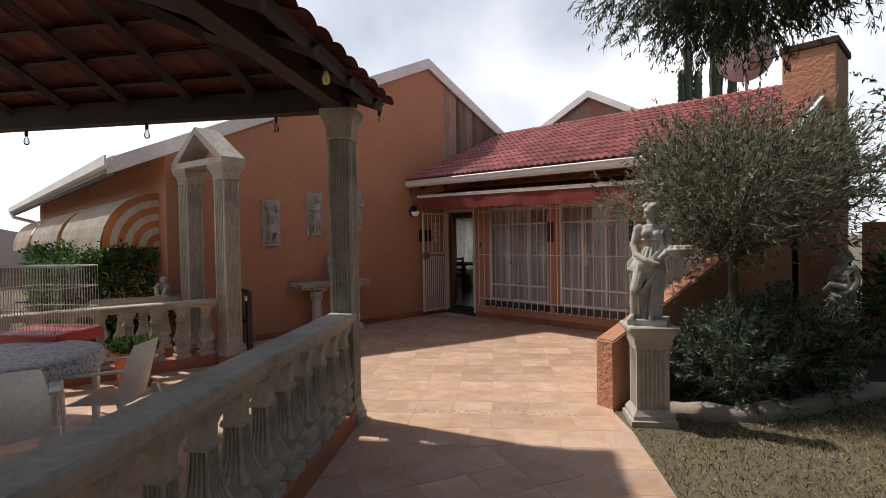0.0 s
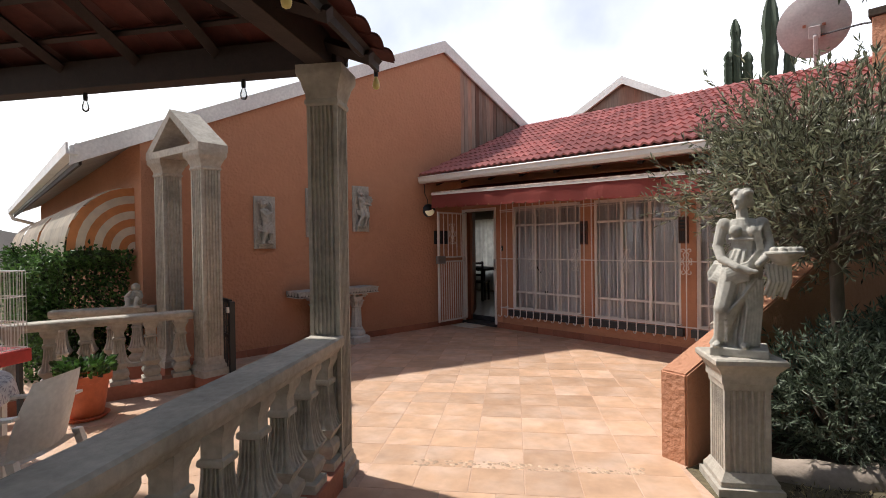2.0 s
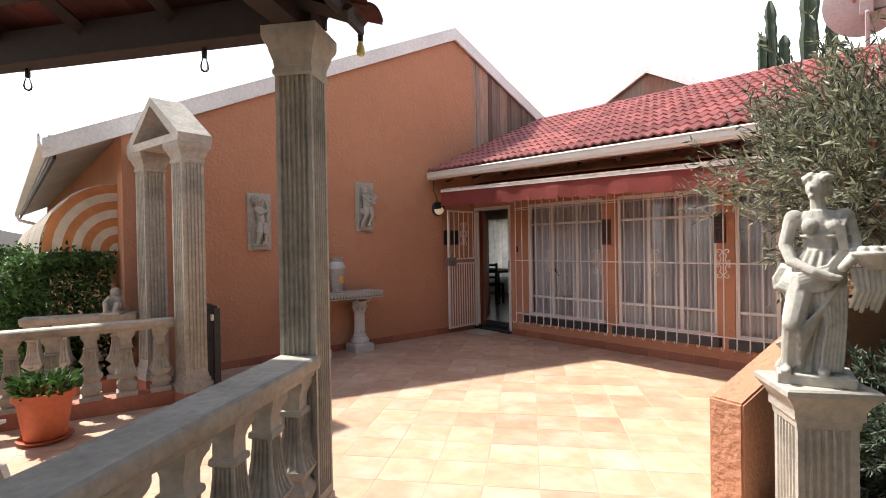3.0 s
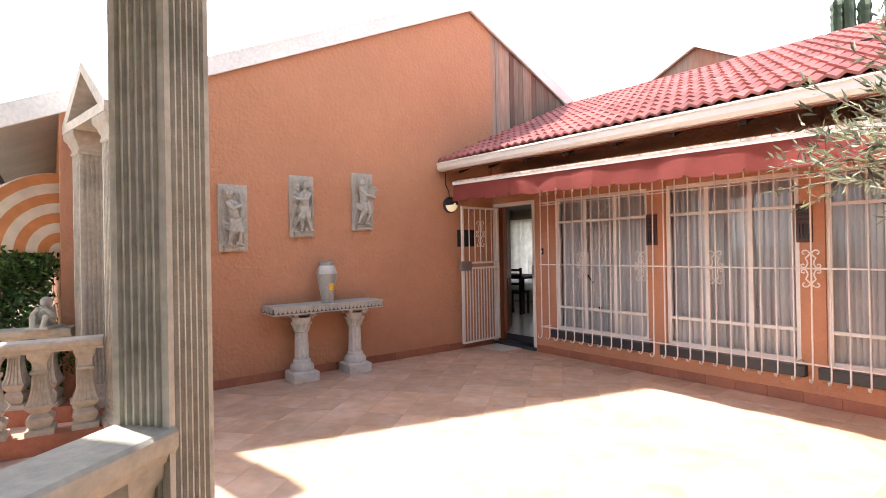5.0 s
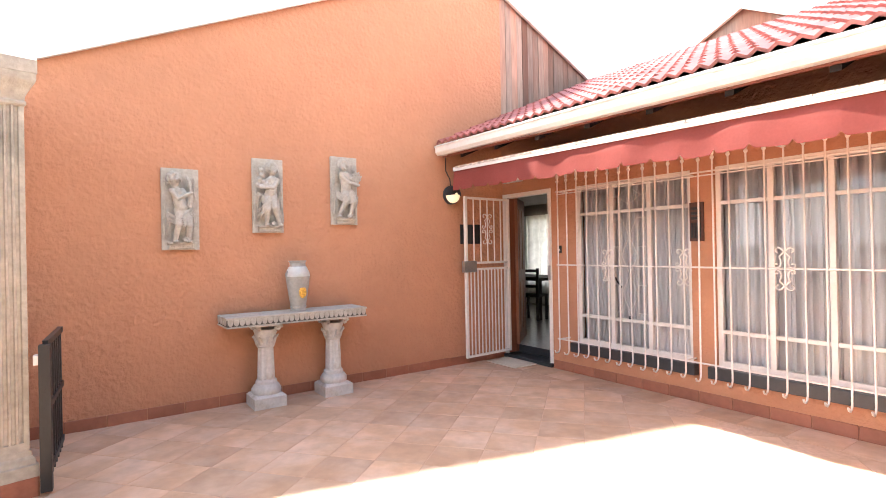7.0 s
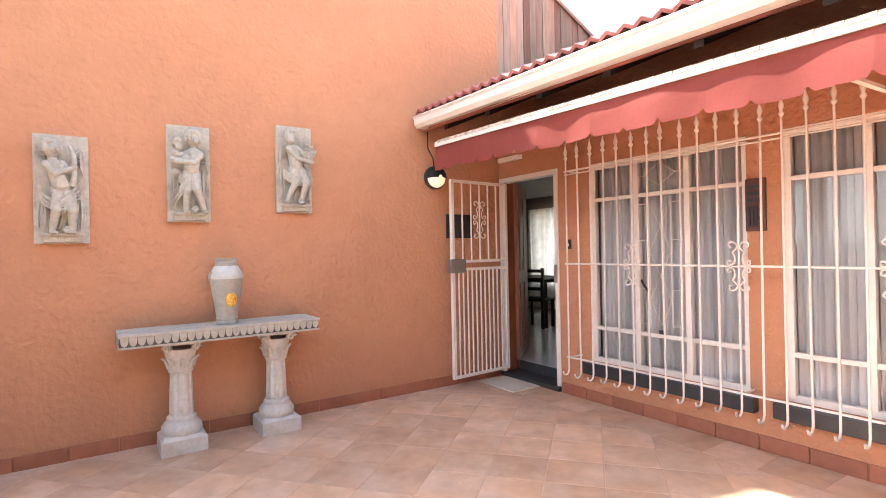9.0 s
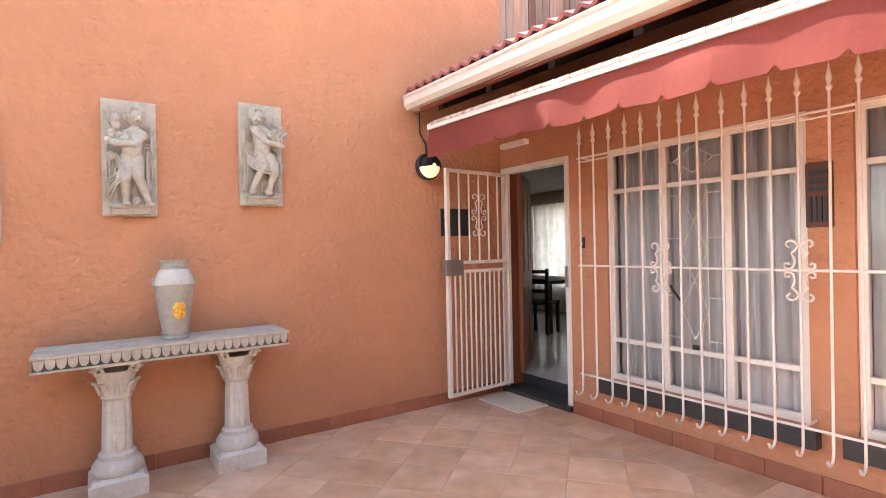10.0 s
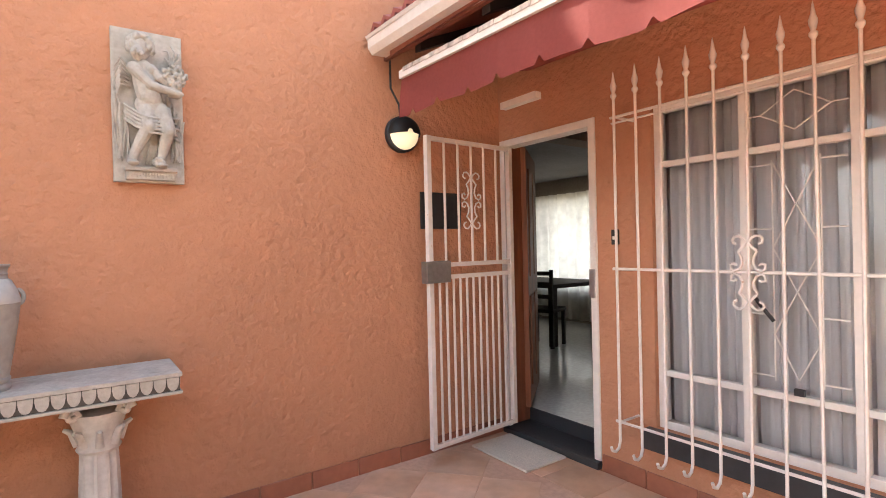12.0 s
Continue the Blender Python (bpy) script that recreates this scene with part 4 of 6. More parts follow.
for yc in (-0.30, 0.385):
    bm = bmesh.new()
    loft(bm, [square_ring(r, z) for r, z in ((0.15, 0), (0.15, 0.10), (0.13, 0.115), (0.125, 0.12))])
    lathe(bm, [(0.125, 0.115), (0.138, 0.14), (0.135, 0.17), (0.115, 0.20), (0.10, 0.21), (0.1, 0.235), (0.085, 0.25)], 24)
    leg = part("leg", bm, LEGSTONE, console, "fluted column leg with a scrolled capital", smooth=40, m=pose(0, yc, 0))
    bm = bmesh.new()
    seg = 40
    loft(bm, [[((r - (0.008 if k % 4 in (0, 1) else 0)) * math.cos(2 * math.pi * k / seg), (r - (0.008 if k % 4 in (0, 1) else 0)) * math.sin(2 * math.pi * k / seg), z) for k in range(seg)] for r, z in ((0.082, 0.25), (0.078, 0.40), (0.072, 0.56))])
    part("shaft", bm, LEGSTONE, leg, smooth=35)
    bm = bmesh.new()
    lathe(bm, [(0.076, 0.555), (0.086, 0.57), (0.078, 0.585), (0.08, 0.62), (0.10, 0.68), (0.115, 0.73)], 20)
    for a in range(8):
        t = a * math.pi / 4
        vb = bmesh.new()
        tube(vb, [(0.075 * math.cos(t), 0.075 * math.sin(t), 0.59), (0.10 * math.cos(t), 0.10 * math.sin(t), 0.65), (0.125 * math.cos(t), 0.125 * math.sin(t), 0.665)], 0.02, 6, 0.008)
        part("acanthus_leaf", vb, LEGSTONE, leg, smooth=60)
    for a in range(4):
        t = math.pi / 4 + a * math.pi / 2
        c = Vector((0.135 * math.cos(t), 0.135 * math.sin(t), 0.745))
        u = Vector((math.cos(t), math.sin(t), 0))
        vb = bmesh.new()
        tube(vb, [c + u * (0.036 * (1 - s / 14) * math.cos(s * 0.75)) + Vector((0, 0, 0.036 * (1 - s / 14) * math.sin(s * 0.75))) for s in range(12)], 0.017, 8, 0.01)
        tube(vb, [u * 0.07 + Vector((0, 0, 0.66)), u * 0.1 + Vector((0, 0, 0.73)), c + Vector((0, 0, 0.036))], 0.016, 6)
        part("volute", vb, LEGSTONE, leg, smooth=60)
    part("abacus", boxed(-0.125, -0.125, 0.765, 0.125, 0.125, TZ - 0.086, 0.008), LEGSTONE, leg)
    part("leg_capital", bm, LEGSTONE, leg, smooth=45)

URN = mat("grey_painted_urn", (0.33, 0.315, 0.29), 0.6, blot=(5, 0.12), bump=(60, 0.1))
URNP = mat("pale_painted_shoulder", (0.5, 0.5, 0.48), 0.5, blot=(4, 0.08))
GOLD = mat("gold_paint", (0.75, 0.47, 0.10), 0.35, 0.7, grain=(60, 0.3), blot=(30, 0.3), bump=(90, 0.5))
urn = thing("urn", "grey urn with a pale shoulder and a gold medallion", "urn", m=pose(-7.36, 5.80, TZ, 0, 0, 99))
bm = bmesh.new()
lathe(bm, [(0.075, 0), (0.08, 0.01), (0.08, 0.02), (0.073, 0.03), (0.078, 0.04), (0.08, 0.05), (0.075, 0.055), (0.09, 0.15), (0.105, 0.25), (0.115, 0.335), (0.117, 0.345)], 32)
part("body", bm, URN, urn, smooth=40)
bm = bmesh.new()
lathe(bm, [(0.117, 0.346), (0.118, 0.355), (0.105, 0.40), (0.088, 0.435), (0.08, 0.442)], 32)
part("shoulder", bm, URNP, urn, smooth=40)
bm = bmesh.new()
lathe(bm, [(0.079, 0.44), (0.078, 0.45), (0.076, 0.455), (0.079, 0.462), (0.076, 0.468), (0.08, 0.485), (0.086, 0.492), (0.086, 0.5), (0.07, 0.5), (0.068, 0.45)], 32)
part("neck", bm, URN, urn, smooth=40)
bm = bmesh.new()
blob(bm, (0, -0.098, 0.19), 0.042, (0.95, 0.22, 1.35))
for i in range(10):
    blob(bm, (0.022 * math.cos(i * 2.4), -0.108, 0.19 + 0.035 * math.sin(i * 2.4)), 0.011, seg=8)
part("medallion", bm, GOLD, urn, "gold relief medallion")
for sx in (-1, 1):
    bm = bmesh.new()
    tube(bm, [(sx * (0.105 + 0.02 * math.sin(a)), 0, 0.365 + 0.03 * math.cos(a)) for a in np.linspace(0, math.pi, 8)], 0.008, 6)
    part("handle", bm, URN, urn)

# ---- door, gate, windows ----
door = thing("door_1", "white-framed doorway with a wooden door opened inwards", "door", kind="structure")
for a, b, q in ((DOOR[0], DOOR[0] + 0.05, 0.02), (DOOR[1] - 0.05, DOOR[1], 0.1)):
    part("door_frame", boxed(a, WY - 0.012, 0.05, b, WY + q, DOOR[3], 0.004), WHITE, door)
part("door_frame", boxed(DOOR[0] + 0.05, WY - 0.012, DOOR[3] - 0.05, DOOR[1] - 0.05, WY + 0.1, DOOR[3], 0.004), WHITE, door)
leafdoor = part("door_leaf", boxed(0, 0, 0.0, 0.04, 0.8, 2.0, 0.004), DOORWOOD, door, "varnished reddish-brown wooden door", m=pose(DOOR[0] + 0.035, WY + 0.17, 0.15, 0, 0, 39.5))
for z0, z1 in ((0.15, 0.85), (1.0, 1.85)):
    for y0 in (0.1, 0.43):
        part("door_panel", boxed(0.038, y0, z0, 0.052, y0 + 0.24, z1, 0.008), DOORWOOD, leafdoor)
part("threshold", boxed(DOOR[0] + 0.002, WY - 0.04, 0.0, DOOR[1] - 0.002, WY + 0.215, 0.045, 0.006), BLACKSTEP, door, "black slate threshold step")
part("lock_plate", boxed(DOOR[1] - 0.055, WY - 0.02, 1.06, DOOR[1] - 0.015, WY + 0.02, 1.24, 0.003), mat("steel", (0.45, 0.45, 0.45), 0.35, 0.9), door, "steel lock plate")

part("step_riser", boxed(DOOR[0] + 0.002, WY + 0.216, 0.03, DOOR[1] - 0.002, WY + 0.222, 0.143), BLACKSTEP, door)
for a, q in ((DOOR[0] + 0.003, 0.021), (DOOR[1] - 0.033, 0.102)):
    part("timber_jamb", boxed(a, WY + q, 0.05, a + 0.03, WY + 0.215, DOOR[3], 0.003), DOORWOOD, door)

# doormat
solid("doormat", boxed(-7.50, 8.32, 0.0, -6.96, 8.68, 0.014, 0.005), mat("beige_mat", (0.62, 0.56, 0.47), 0.95, grain=(120, 0.2), bump=(200, 0.6)), "flat beige doormat in front of the door", "doormat", m=pose(0, 0, 0.001))


def scroll(bm, cx, cz, y, h, r=0.007):
    """An ornament of four mirrored curls round a bar."""
    curl = ((0.045, 0.122), (0.058, 0.128), (0.062, 0.142), (0.052, 0.155), (0.034, 0.158), (0.018, 0.148), (0.005, 0.130), (0.016, 0.112), (0.038, 0.090), (0.026, 0.068), (0.022, 0.042), (0.034, 0.016), (0.054, 0.006), (0.070, 0.016), (0.070, 0.034), (0.055, 0.038), (0.047, 0.030))
    k = h / 0.316
    for sx in (-1, 1):
        for sz in (-1, 1):
            tube(bm, [(cx + sx * a * k, y, cz + sz * b * k) for a, b in curl], r, 6)


# security gate, opened back against the wall
GW, GH = 0.78, 2.0
gate = thing("security_gate", "white steel security gate swung open against the wall", "gate", m=Matrix.Translation((-7.44, 8.69, 0.11)) @ Matrix.Rotation(radians(-86), 4, "Z"))
for x in (0, GW - 0.035):
    part("stile", boxed(x, -0.018, 0, x + 0.035, 0.018, GH, 0.003), WHITEM, gate)
for z in (0, GH - 0.03, 1.08, 1.16):
    part("cross_rail", boxed(0.035, -0.012, z, GW - 0.035, 0.012, z + 0.028), WHITEM, gate)
for i in range(5):
    x = 0.035 + (i + 1) * (GW - 0.07) / 6
    bm = bmesh.new()
    tube(bm, [(x, 0, 1.18), (x, 0, GH - 0.02)], 0.0085, 8)
    part("bar", bm, WHITEM, gate)
for i in range(11):
    x = 0.035 + (i + 1) * (GW - 0.07) / 12
    bm = bmesh.new()
    tube(bm, [(x, 0, 0.02), (x, 0, 1.09)], 0.0085, 8)
    part("bar", bm, WHITEM, gate)
bm = bmesh.new()
scroll(bm, 0.035 + 3 * (GW - 0.07) / 6, 1.60, 0.0, 0.38, 0.006)
part("scroll_ornament", bm, WHITEM, gate)
LOCK = mat("grey_lock_metal", (0.33, 0.33, 0.32), 0.4, 0.8)
part("lock_box", boxed(GW - 0.17, -0.03, 1.06, GW + 0.03, 0.03, 1.2, 0.006), LOCK, gate, "grey steel lock box")
bm = bmesh.new()
lathe(bm, [(0.022, 0), (0.022, 0.012), (0.01, 0.014)], 14)
part("keyhole", bm, DARK, gate, m=Matrix.Translation((GW - 0.09, -0.03, 1.13)) @ Matrix.Rotation(math.pi / 2, 4, "X"))

# dark house-number plate behind the gate
plate = solid("wall_sign", boxed(0, 0, 0, 0.014, 0.34, 0.25, 0.004), DARK, "dark rectangular plate on the wall behind the gate", "sign", m=pose(WX + 0.002, 8.0, 1.525))

# bulkhead lamp
lamp = thing("wall_lamp", "round bulkhead wall lamp with a black half hood", "lamp", m=Matrix.Translation((WX + 0.002, 7.855, 2.14)) @ Matrix.Rotation(math.pi / 2, 4, "Y"))
bm = bmesh.new()
lathe(bm, [(0.105, 0.0), (0.118, 0.01), (0.118, 0.045), (0.108, 0.055)], 28)
part("lamp_base", bm, DARK, lamp, smooth=40)
bm = bmesh.new()
lathe(bm, [(0.104, 0.05), (0.10, 0.075), (0.085, 0.10), (0.055, 0.12), (0.02, 0.128), (0.002, 0.129)], 28)
part("diffuser", bm, lit("lamp_glass", (1.0, 0.9, 0.6), 0.12), lamp, "milky glass diffuser, lit", smooth=60)
bm = bmesh.new()
ring = []
for r, z in ((0.112, 0.045), (0.11, 0.08), (0.094, 0.108), (0.062, 0.13), (0.02, 0.139)):
    ring.append([(-r * math.sin(a), r * math.cos(a), z) for a in np.linspace(-0.12, math.pi + 0.12, 18)])
loft(bm, ring, closed=False)
bmesh.ops.solidify(bm, geom=bm.faces[:], thickness=0.004)
part("hood", bm, DARK, lamp, "black half hood", smooth=60)
bm = bmesh.new()
tube(bm, [(WX + 0.012, 7.86, 2.25), (WX + 0.012, 7.85, 2.34), (WX + 0.012, 7.79, 2.44), (WX + 0.012, 7.79, 2.62)], 0.007, 6)
solid("cable", bm, DARK, "thin dark cable running up from the wall lamp", "cable")

# doorbell
bell = thing("doorbell", "small black doorbell beside the door frame", "doorbell", m=pose(-6.60, WY, 1.39))
part("housing", boxed(0, -0.02, 0, 0.045, 0, 0.09, 0.004), DARK, bell)
part("button", boxed(0.013, -0.027, 0.03, 0.032, -0.02, 0.05, 0.003), WHITE, bell)


def window(i, x0, x1, lattice):
    """A steel casement window: frame, mullions, transoms, panes, sill, curtain."""
    win = thing("window_%d" % i, "white steel-framed window with net curtains behind", "window", kind="structure")
    y = WY + 0.03
    f = 0.045
    w = x1 - x0
    for a, b in ((x0, x0 + f), (x1 - f, x1)):
        part("window_frame", boxed(a, y, SILL, b, y + 0.05, HEAD, 0.003), WHITE, win)
    for z in (SILL, HEAD - f):
        part("window_frame", boxed(x0 + f, y, z, x1 - f, y + 0.05, z + f, 0.003), WHITE, win)
    m1, m2 = x0 + w * 0.345, x0 + w * 0.67
    for mx in (m1, m2):
        part("mullion", boxed(mx - 0.022, y - 0.004, SILL + f, mx + 0.022, y + 0.046, HEAD - f, 0.003), WHITE, win)
    spans = ((x0 + f, m1 - 0.022), (m1 + 0.022, m2 - 0.022), (m2 + 0.022, x1 - f))
    for a, b in spans:
        for z in (0.67, 1.83):
            part("transom", boxed(a, y + 0.002, z - 0.016, b, y + 0.044, z + 0.016, 0.003), WHITE, win)
        for za, zb in ((SILL + f, 0.65), (0.69, 1.81), (1.85, HEAD - f)):
            bm = bmesh.new()
            bm.faces.new([bm.verts.new(c) for c in ((a, y + 0.022, za), (b, y + 0.022, za), (b, y + 0.022, zb), (a, y + 0.022, zb))])
            pane = part("pane", bm, PANE, win)
            pane.visible_shadow = False
    a, b = spans[1]
    if lattice:
        bm = bmesh.new()
        cx, hw2 = (a + b) / 2, (b - a) * 0.24
        yy = y - 0.012
        for s in (-1, 1):
            tube(bm, [(cx + s * hw2, yy, 0.74), (cx + s * hw2, yy, 1.77)], 0.004, 6)
            pts = []
            for k in range(6):
                pts.append((cx + (s * hw2 if k % 2 else 0), yy, 0.76 + k * 0.2))
            tube(bm, pts, 0.004, 6)
        for z in (0.76, 1.05, 1.45, 1.75):
            for s in (-1, 1):
                tube(bm, [(cx + s * hw2, yy, z), (cx + s * (b - a) * 0.48, yy, z)], 0.004, 6)
        z = 1.985
        tube(bm, [(a, yy, z), (cx - 0.14, yy, z), (cx, yy, z + 0.09), (cx + 0.14, yy, z), (b, yy, z)], 0.004, 6)
        tube(bm, [(cx - 0.14, yy, z), (cx, yy, z - 0.09), (cx + 0.14, yy, z)], 0.004, 6)
        part("lattice", bm, WHITE, win, "thin white diamond lattice")
        bm = bmesh.new()
        tube(bm, [(a + 0.03, y - 0.02, 1.12), (a + 0.06, y - 0.04, 1.09), (a + 0.11, y - 0.03, 1.02)], 0.009, 6)
        part("catch", bm, DARK, win)
        part("stay", boxed(cx - 0.02, y - 0.02, 0.69, cx + 0.02, y, 0.72), DARK, win)
    part("window_sill", boxed(x0 - 0.05, WY - 0.075, SILL - 0.11, x1 + 0.05, WY + 0.03, SILL - 0.003, 0.008), BLACKSTEP, win, "black painted window sill")
    # pleated curtain
    bm = bmesh.new()
    n = 150
    rings = []
    for z in (0.3, 1.2, 2.25):
        rings.append([(x0 - 0.14 + (w + 0.28) * k / n, WY + 0.135 + 0.026 * math.sin(k * 0.62 + 0.6 * math.sin(k * 0.11)) + 0.012 * math.sin(k * 1.7), z) for k in range(n + 1)])
    loft(bm, rings, closed=False)
    solid("curtain", bm, CURTAIN, "pale pleated net curtain hanging behind the window", "curtain", smooth=80)


for i, (a, b) in enumerate(WINS):
    window(i + 1, a, b, i == 0)

# burglar bars in front of the windows
BY, X0, PITCH, NB = 8.55, -6.45, 0.138, 33
bars = thing("burglar_bars", "white wrought-iron burglar bars with spear tips and scrolls", "burglar bars")
bm = bmesh.new()
tube(bm, [(0, 0, 2.20), (0, 0, 0.30), (0, -0.012, 0.265), (0, -0.04, 0.25), (0, -0.07, 0.262), (0, -0.08, 0.285)], 0.0078, 8)
BAR = mesh_of(bm, "bar", WHITEM, 60)
bm = bmesh.new()
lathe(bm, [(0.008, 2.2), (0.017, 2.215), (0.017, 2.225), (0.009, 2.235), (0.016, 2.26), (0.018, 2.275), (0.010, 2.30), (0.004, 2.34), (0.001, 2.355)], 10)
TIP = mesh_of(bm, "spear_tip", WHITEM, 60)
for k in range(NB):
    x = X0 + k * PITCH
    b = part("bar", BAR, None, bars, m=pose(x, BY, random.uniform(-0.006, 0.006), random.uniform(-0.3, 0.3), random.uniform(-0.2, 0.2), 0))
    part("spear_tip", TIP, None, b)
for z in (2.10, 1.255, 0.40):
    bm = bmesh.new()
    tube(bm, [(X0 - 0.03, BY + 0.01, z), (X0 + (NB - 1) * PITCH + 0.03, BY + 0.01, z)], 0.008, 6)
    part("cross_bar", bm, WHITEM, bars)
bm = bmesh.new()
tube(bm, [(X0 - 0.03, BY + 0.02, 2.07), (X0 + (NB - 1) * PITCH + 0.03, BY + 0.02, 2.07)], 0.006, 6)
part("cross_bar", bm, WHITEM, bars)
for x in (X0, X0 + 11 * PITCH, X0 + 22 * PITCH):
    for z in (2.10, 0.40):
        bm = bmesh.new()
        tube(bm, [(x, BY, z), (x, WY + 0.02, z)], 0.008, 6)
        part("bracket", bm, WHITEM, bars)
bm = bmesh.new()
scroll(bm, 0, 1.255, 0, 0.33, 0.0068)
SCR = mesh_of(bm, "scroll", WHITEM, 60)
for k in (5, 11, 17, 23, 29):
    part("scroll_ornament", SCR, None, bars, m=pose(X0 + k * PITCH, BY - 0.004, 0))

# louvred vents on the piers
VENT = mat("brown_vent", (0.09, 0.035, 0.025), 0.6)
for x in (-4.97, -3.45):
    v = thing("wall_vent", "small brown louvred wall vent between two windows", "vent", m=pose(x + 0.01, WY, 1.49), group="vents on the window piers")
    part("vent_frame", boxed(0, -0.022, 0, 0.13, 0.0, 0.36, 0.004), VENT, v)
    for k in range(3):
        part("slat", boxed(0.02, -0.034, 0.20 + k * 0.045, 0.11, -0.02, 0.225 + k * 0.045), DARK, v)
    for k in range(4):
        part("slat", boxed(0.02 + k * 0.025, -0.034, 0.03, 0.033 + k * 0.025, -0.02, 0.17), DARK, v)

# ---- red awning under the eave ----
awning = thing("awning", "faded red canvas awning with a scalloped valance", "awning")
AX0, AX1 = -7.24, -1.95
bm = bmesh.new()
loft(bm, [[(x, 7.68, 2.405 + sag(x) * 1.2), (x, 8.70, 2.62 + sag(x) * 1.2), (x, 8.70, 2.628 + sag(x) * 1.2), (x, 7.68, 2.413 + sag(x) * 1.2)] for x in np.linspace(AX0, AX1, 12)])
part("canvas", bm, CANVAS, awning)
bm = bmesh.new()
n = 600
rows = [[], [], []]
for k in range(n + 1):
    x = AX0 + (AX1 - AX0) * k / n
    yy = 7.655 + 0.012 * math.sin(x * 5.3) + 0.008 * math.sin(x * 13)
    zt = 2.39 + sag(x) * 1.2
    u = (x - AX0) / 0.245 % 1.0
    zb = zt - 0.225 + 0.006 * math.sin(x * 9) + (0.034 * (1 - abs(u - 0.5) / 0.11) if abs(u - 0.5) < 0.11 else 0)
    rows[0].append((x, 7.665, zt))
    rows[1].append((x, yy, (zt + zb) / 2))
    rows[2].append((x, yy - 0.006, zb))
loft(bm, rows, closed=False)
bmesh.ops.solidify(bm, geom=bm.faces[:], thickness=0.003)
part("valance", bm, CANVAS, awning, "scalloped red valance", smooth=60)
bm = bmesh.new()
loft(bm, [[(x, a, b + sag(x) * 1.2) for a, b in ((7.645, 2.385), (7.69, 2.385), (7.69, 2.43), (7.645, 2.43))] for x in (AX0, AX1)])
part("front_rail", bm, WHITE, awning, "white front rail with a worn lace edging")
LACE = mat("worn_lace_edging", (0.50, 0.42, 0.36), 0.9, grain=(25, 0.5), blot=(9, 0.4))
bm = bmesh.new()
x = AX0 + 0.05
while x < AX1 - 0.1:
    box(bm, x, 7.64, 2.415 + sag(x) * 1.2, x + 0.108, 7.647, 2.438 + sag(x) * 1.2)
    x += 0.113
part("lace", bm, LACE, awning)
for x in (-4.6, -2.4):
    bm = bmesh.new()
    tube(bm, [(x, 7.7, 2.36 + sag(x)), (x + 0.38, 8.2, 2.33 + sag(x)), (x + 0.45, 8.68, 2.30 + sag(x))], 0.02, 6)
    part("folding_arm", bm, WHITE, awning)
bm = bmesh.new()
box(bm, -7.08, 8.28, 2.25, -6.78, 8.33, 2.29)
part("folding_arm", bm, WHITE, awning)

# ---- striped window canopies on the side wall ----
STRIPE = [leafmat("cream_canopy", (0.72, 0.65, 0.54), 0.8, 0.5, 0.02), leafmat("orange_canopy", (0.60, 0.26, 0.11), 0.8, 0.5, 0.02)]
for a, b in ((-7.95, -11.2), (-11.7, -15.4), (-15.9, -19.4)):
    cn = thing("window_canopy", "curved cream and orange striped window canopy", "canopy", group="canopies along the side wall")
    R, zc, D = 0.78, 1.52, 0.72
    bm = bmesh.new()
    arc = [(3.25 - D * math.sin(t) - 0.02, zc + R * math.cos(t)) for t in np.linspace(0, math.pi / 2, 9)] + [(3.25 - D - 0.02, zc - 0.1)]
    nfl = 60
    loft(bm, [[(a + (b - a) * k / nfl, p[0] - 0.008 * (k % 2), p[1] + 0.008 * (k % 2)) for p in arc] for k in range(nfl + 1)], closed=False)
    part("hood", bm, STRIPE[0], cn, "fluted cream hood")
    for k in range(8):
        r0, r1 = k / 8, (k + 1) / 8
        bm = bmesh.new()
        pin = [(3.25 - D * r0 * math.sin(t), zc + R * r0 * math.cos(t)) for t in np.linspace(0, math.pi / 2, 10)]
        pout = [(3.25 - D * r1 * math.sin(t), zc + R * r1 * math.cos(t)) for t in np.linspace(0, math.pi / 2, 10)]
        loft(bm, [[(a, *p) for p in pin], [(a, *p) for p in pout]], closed=False)
        part("side_stripe", bm, STRIPE[k % 2], cn)

# ---- planting ----
def bed_leaf(cloud, length, width, name, material, seed, droop=0.0):
    rng = np.random.default_rng(seed)
    return leaves(cloud[0], cloud[1], length, width, name, material, rng, droop)


def crown_points(centre, radii, twigs, per, seed, twig_len=0.28, shell=0.35, lump=0.25, upward=0.4):
    """Leaf places along many short twigs that fill an uneven crown."""
    rng = np.random.default_rng(seed)
    c, r = np.array(centre), np.array(radii)
    d = rng.normal(0, 1, (twigs, 3))
    d /= np.linalg.norm(d, axis=1)[:, None]
    wob = np.array([noise.noise(Vector(v) * 2.2 + Vector((seed, 0, 0))) for v in d])
    rad = (rng.uniform(shell ** 3, 1, twigs) ** (1 / 3)) * (1 + lump * 2 * wob)
    start = c + d * r * rad[:, None]
    out = d + rng.normal(0, 0.45, d.shape) + np.array([0, 0, upward])
    out /= np.linalg.norm(out, axis=1)[:, None]
    s = rng.uniform(0, 1, (twigs, per, 1))
    pts = start[:, None, :] + out[:, None, :] * s * twig_len
    dirs = out[:, None, :] + rng.normal(0, 0.5, (twigs, per, 3))
    return pts.reshape(-1, 3), dirs.reshape(-1, 3), start, out


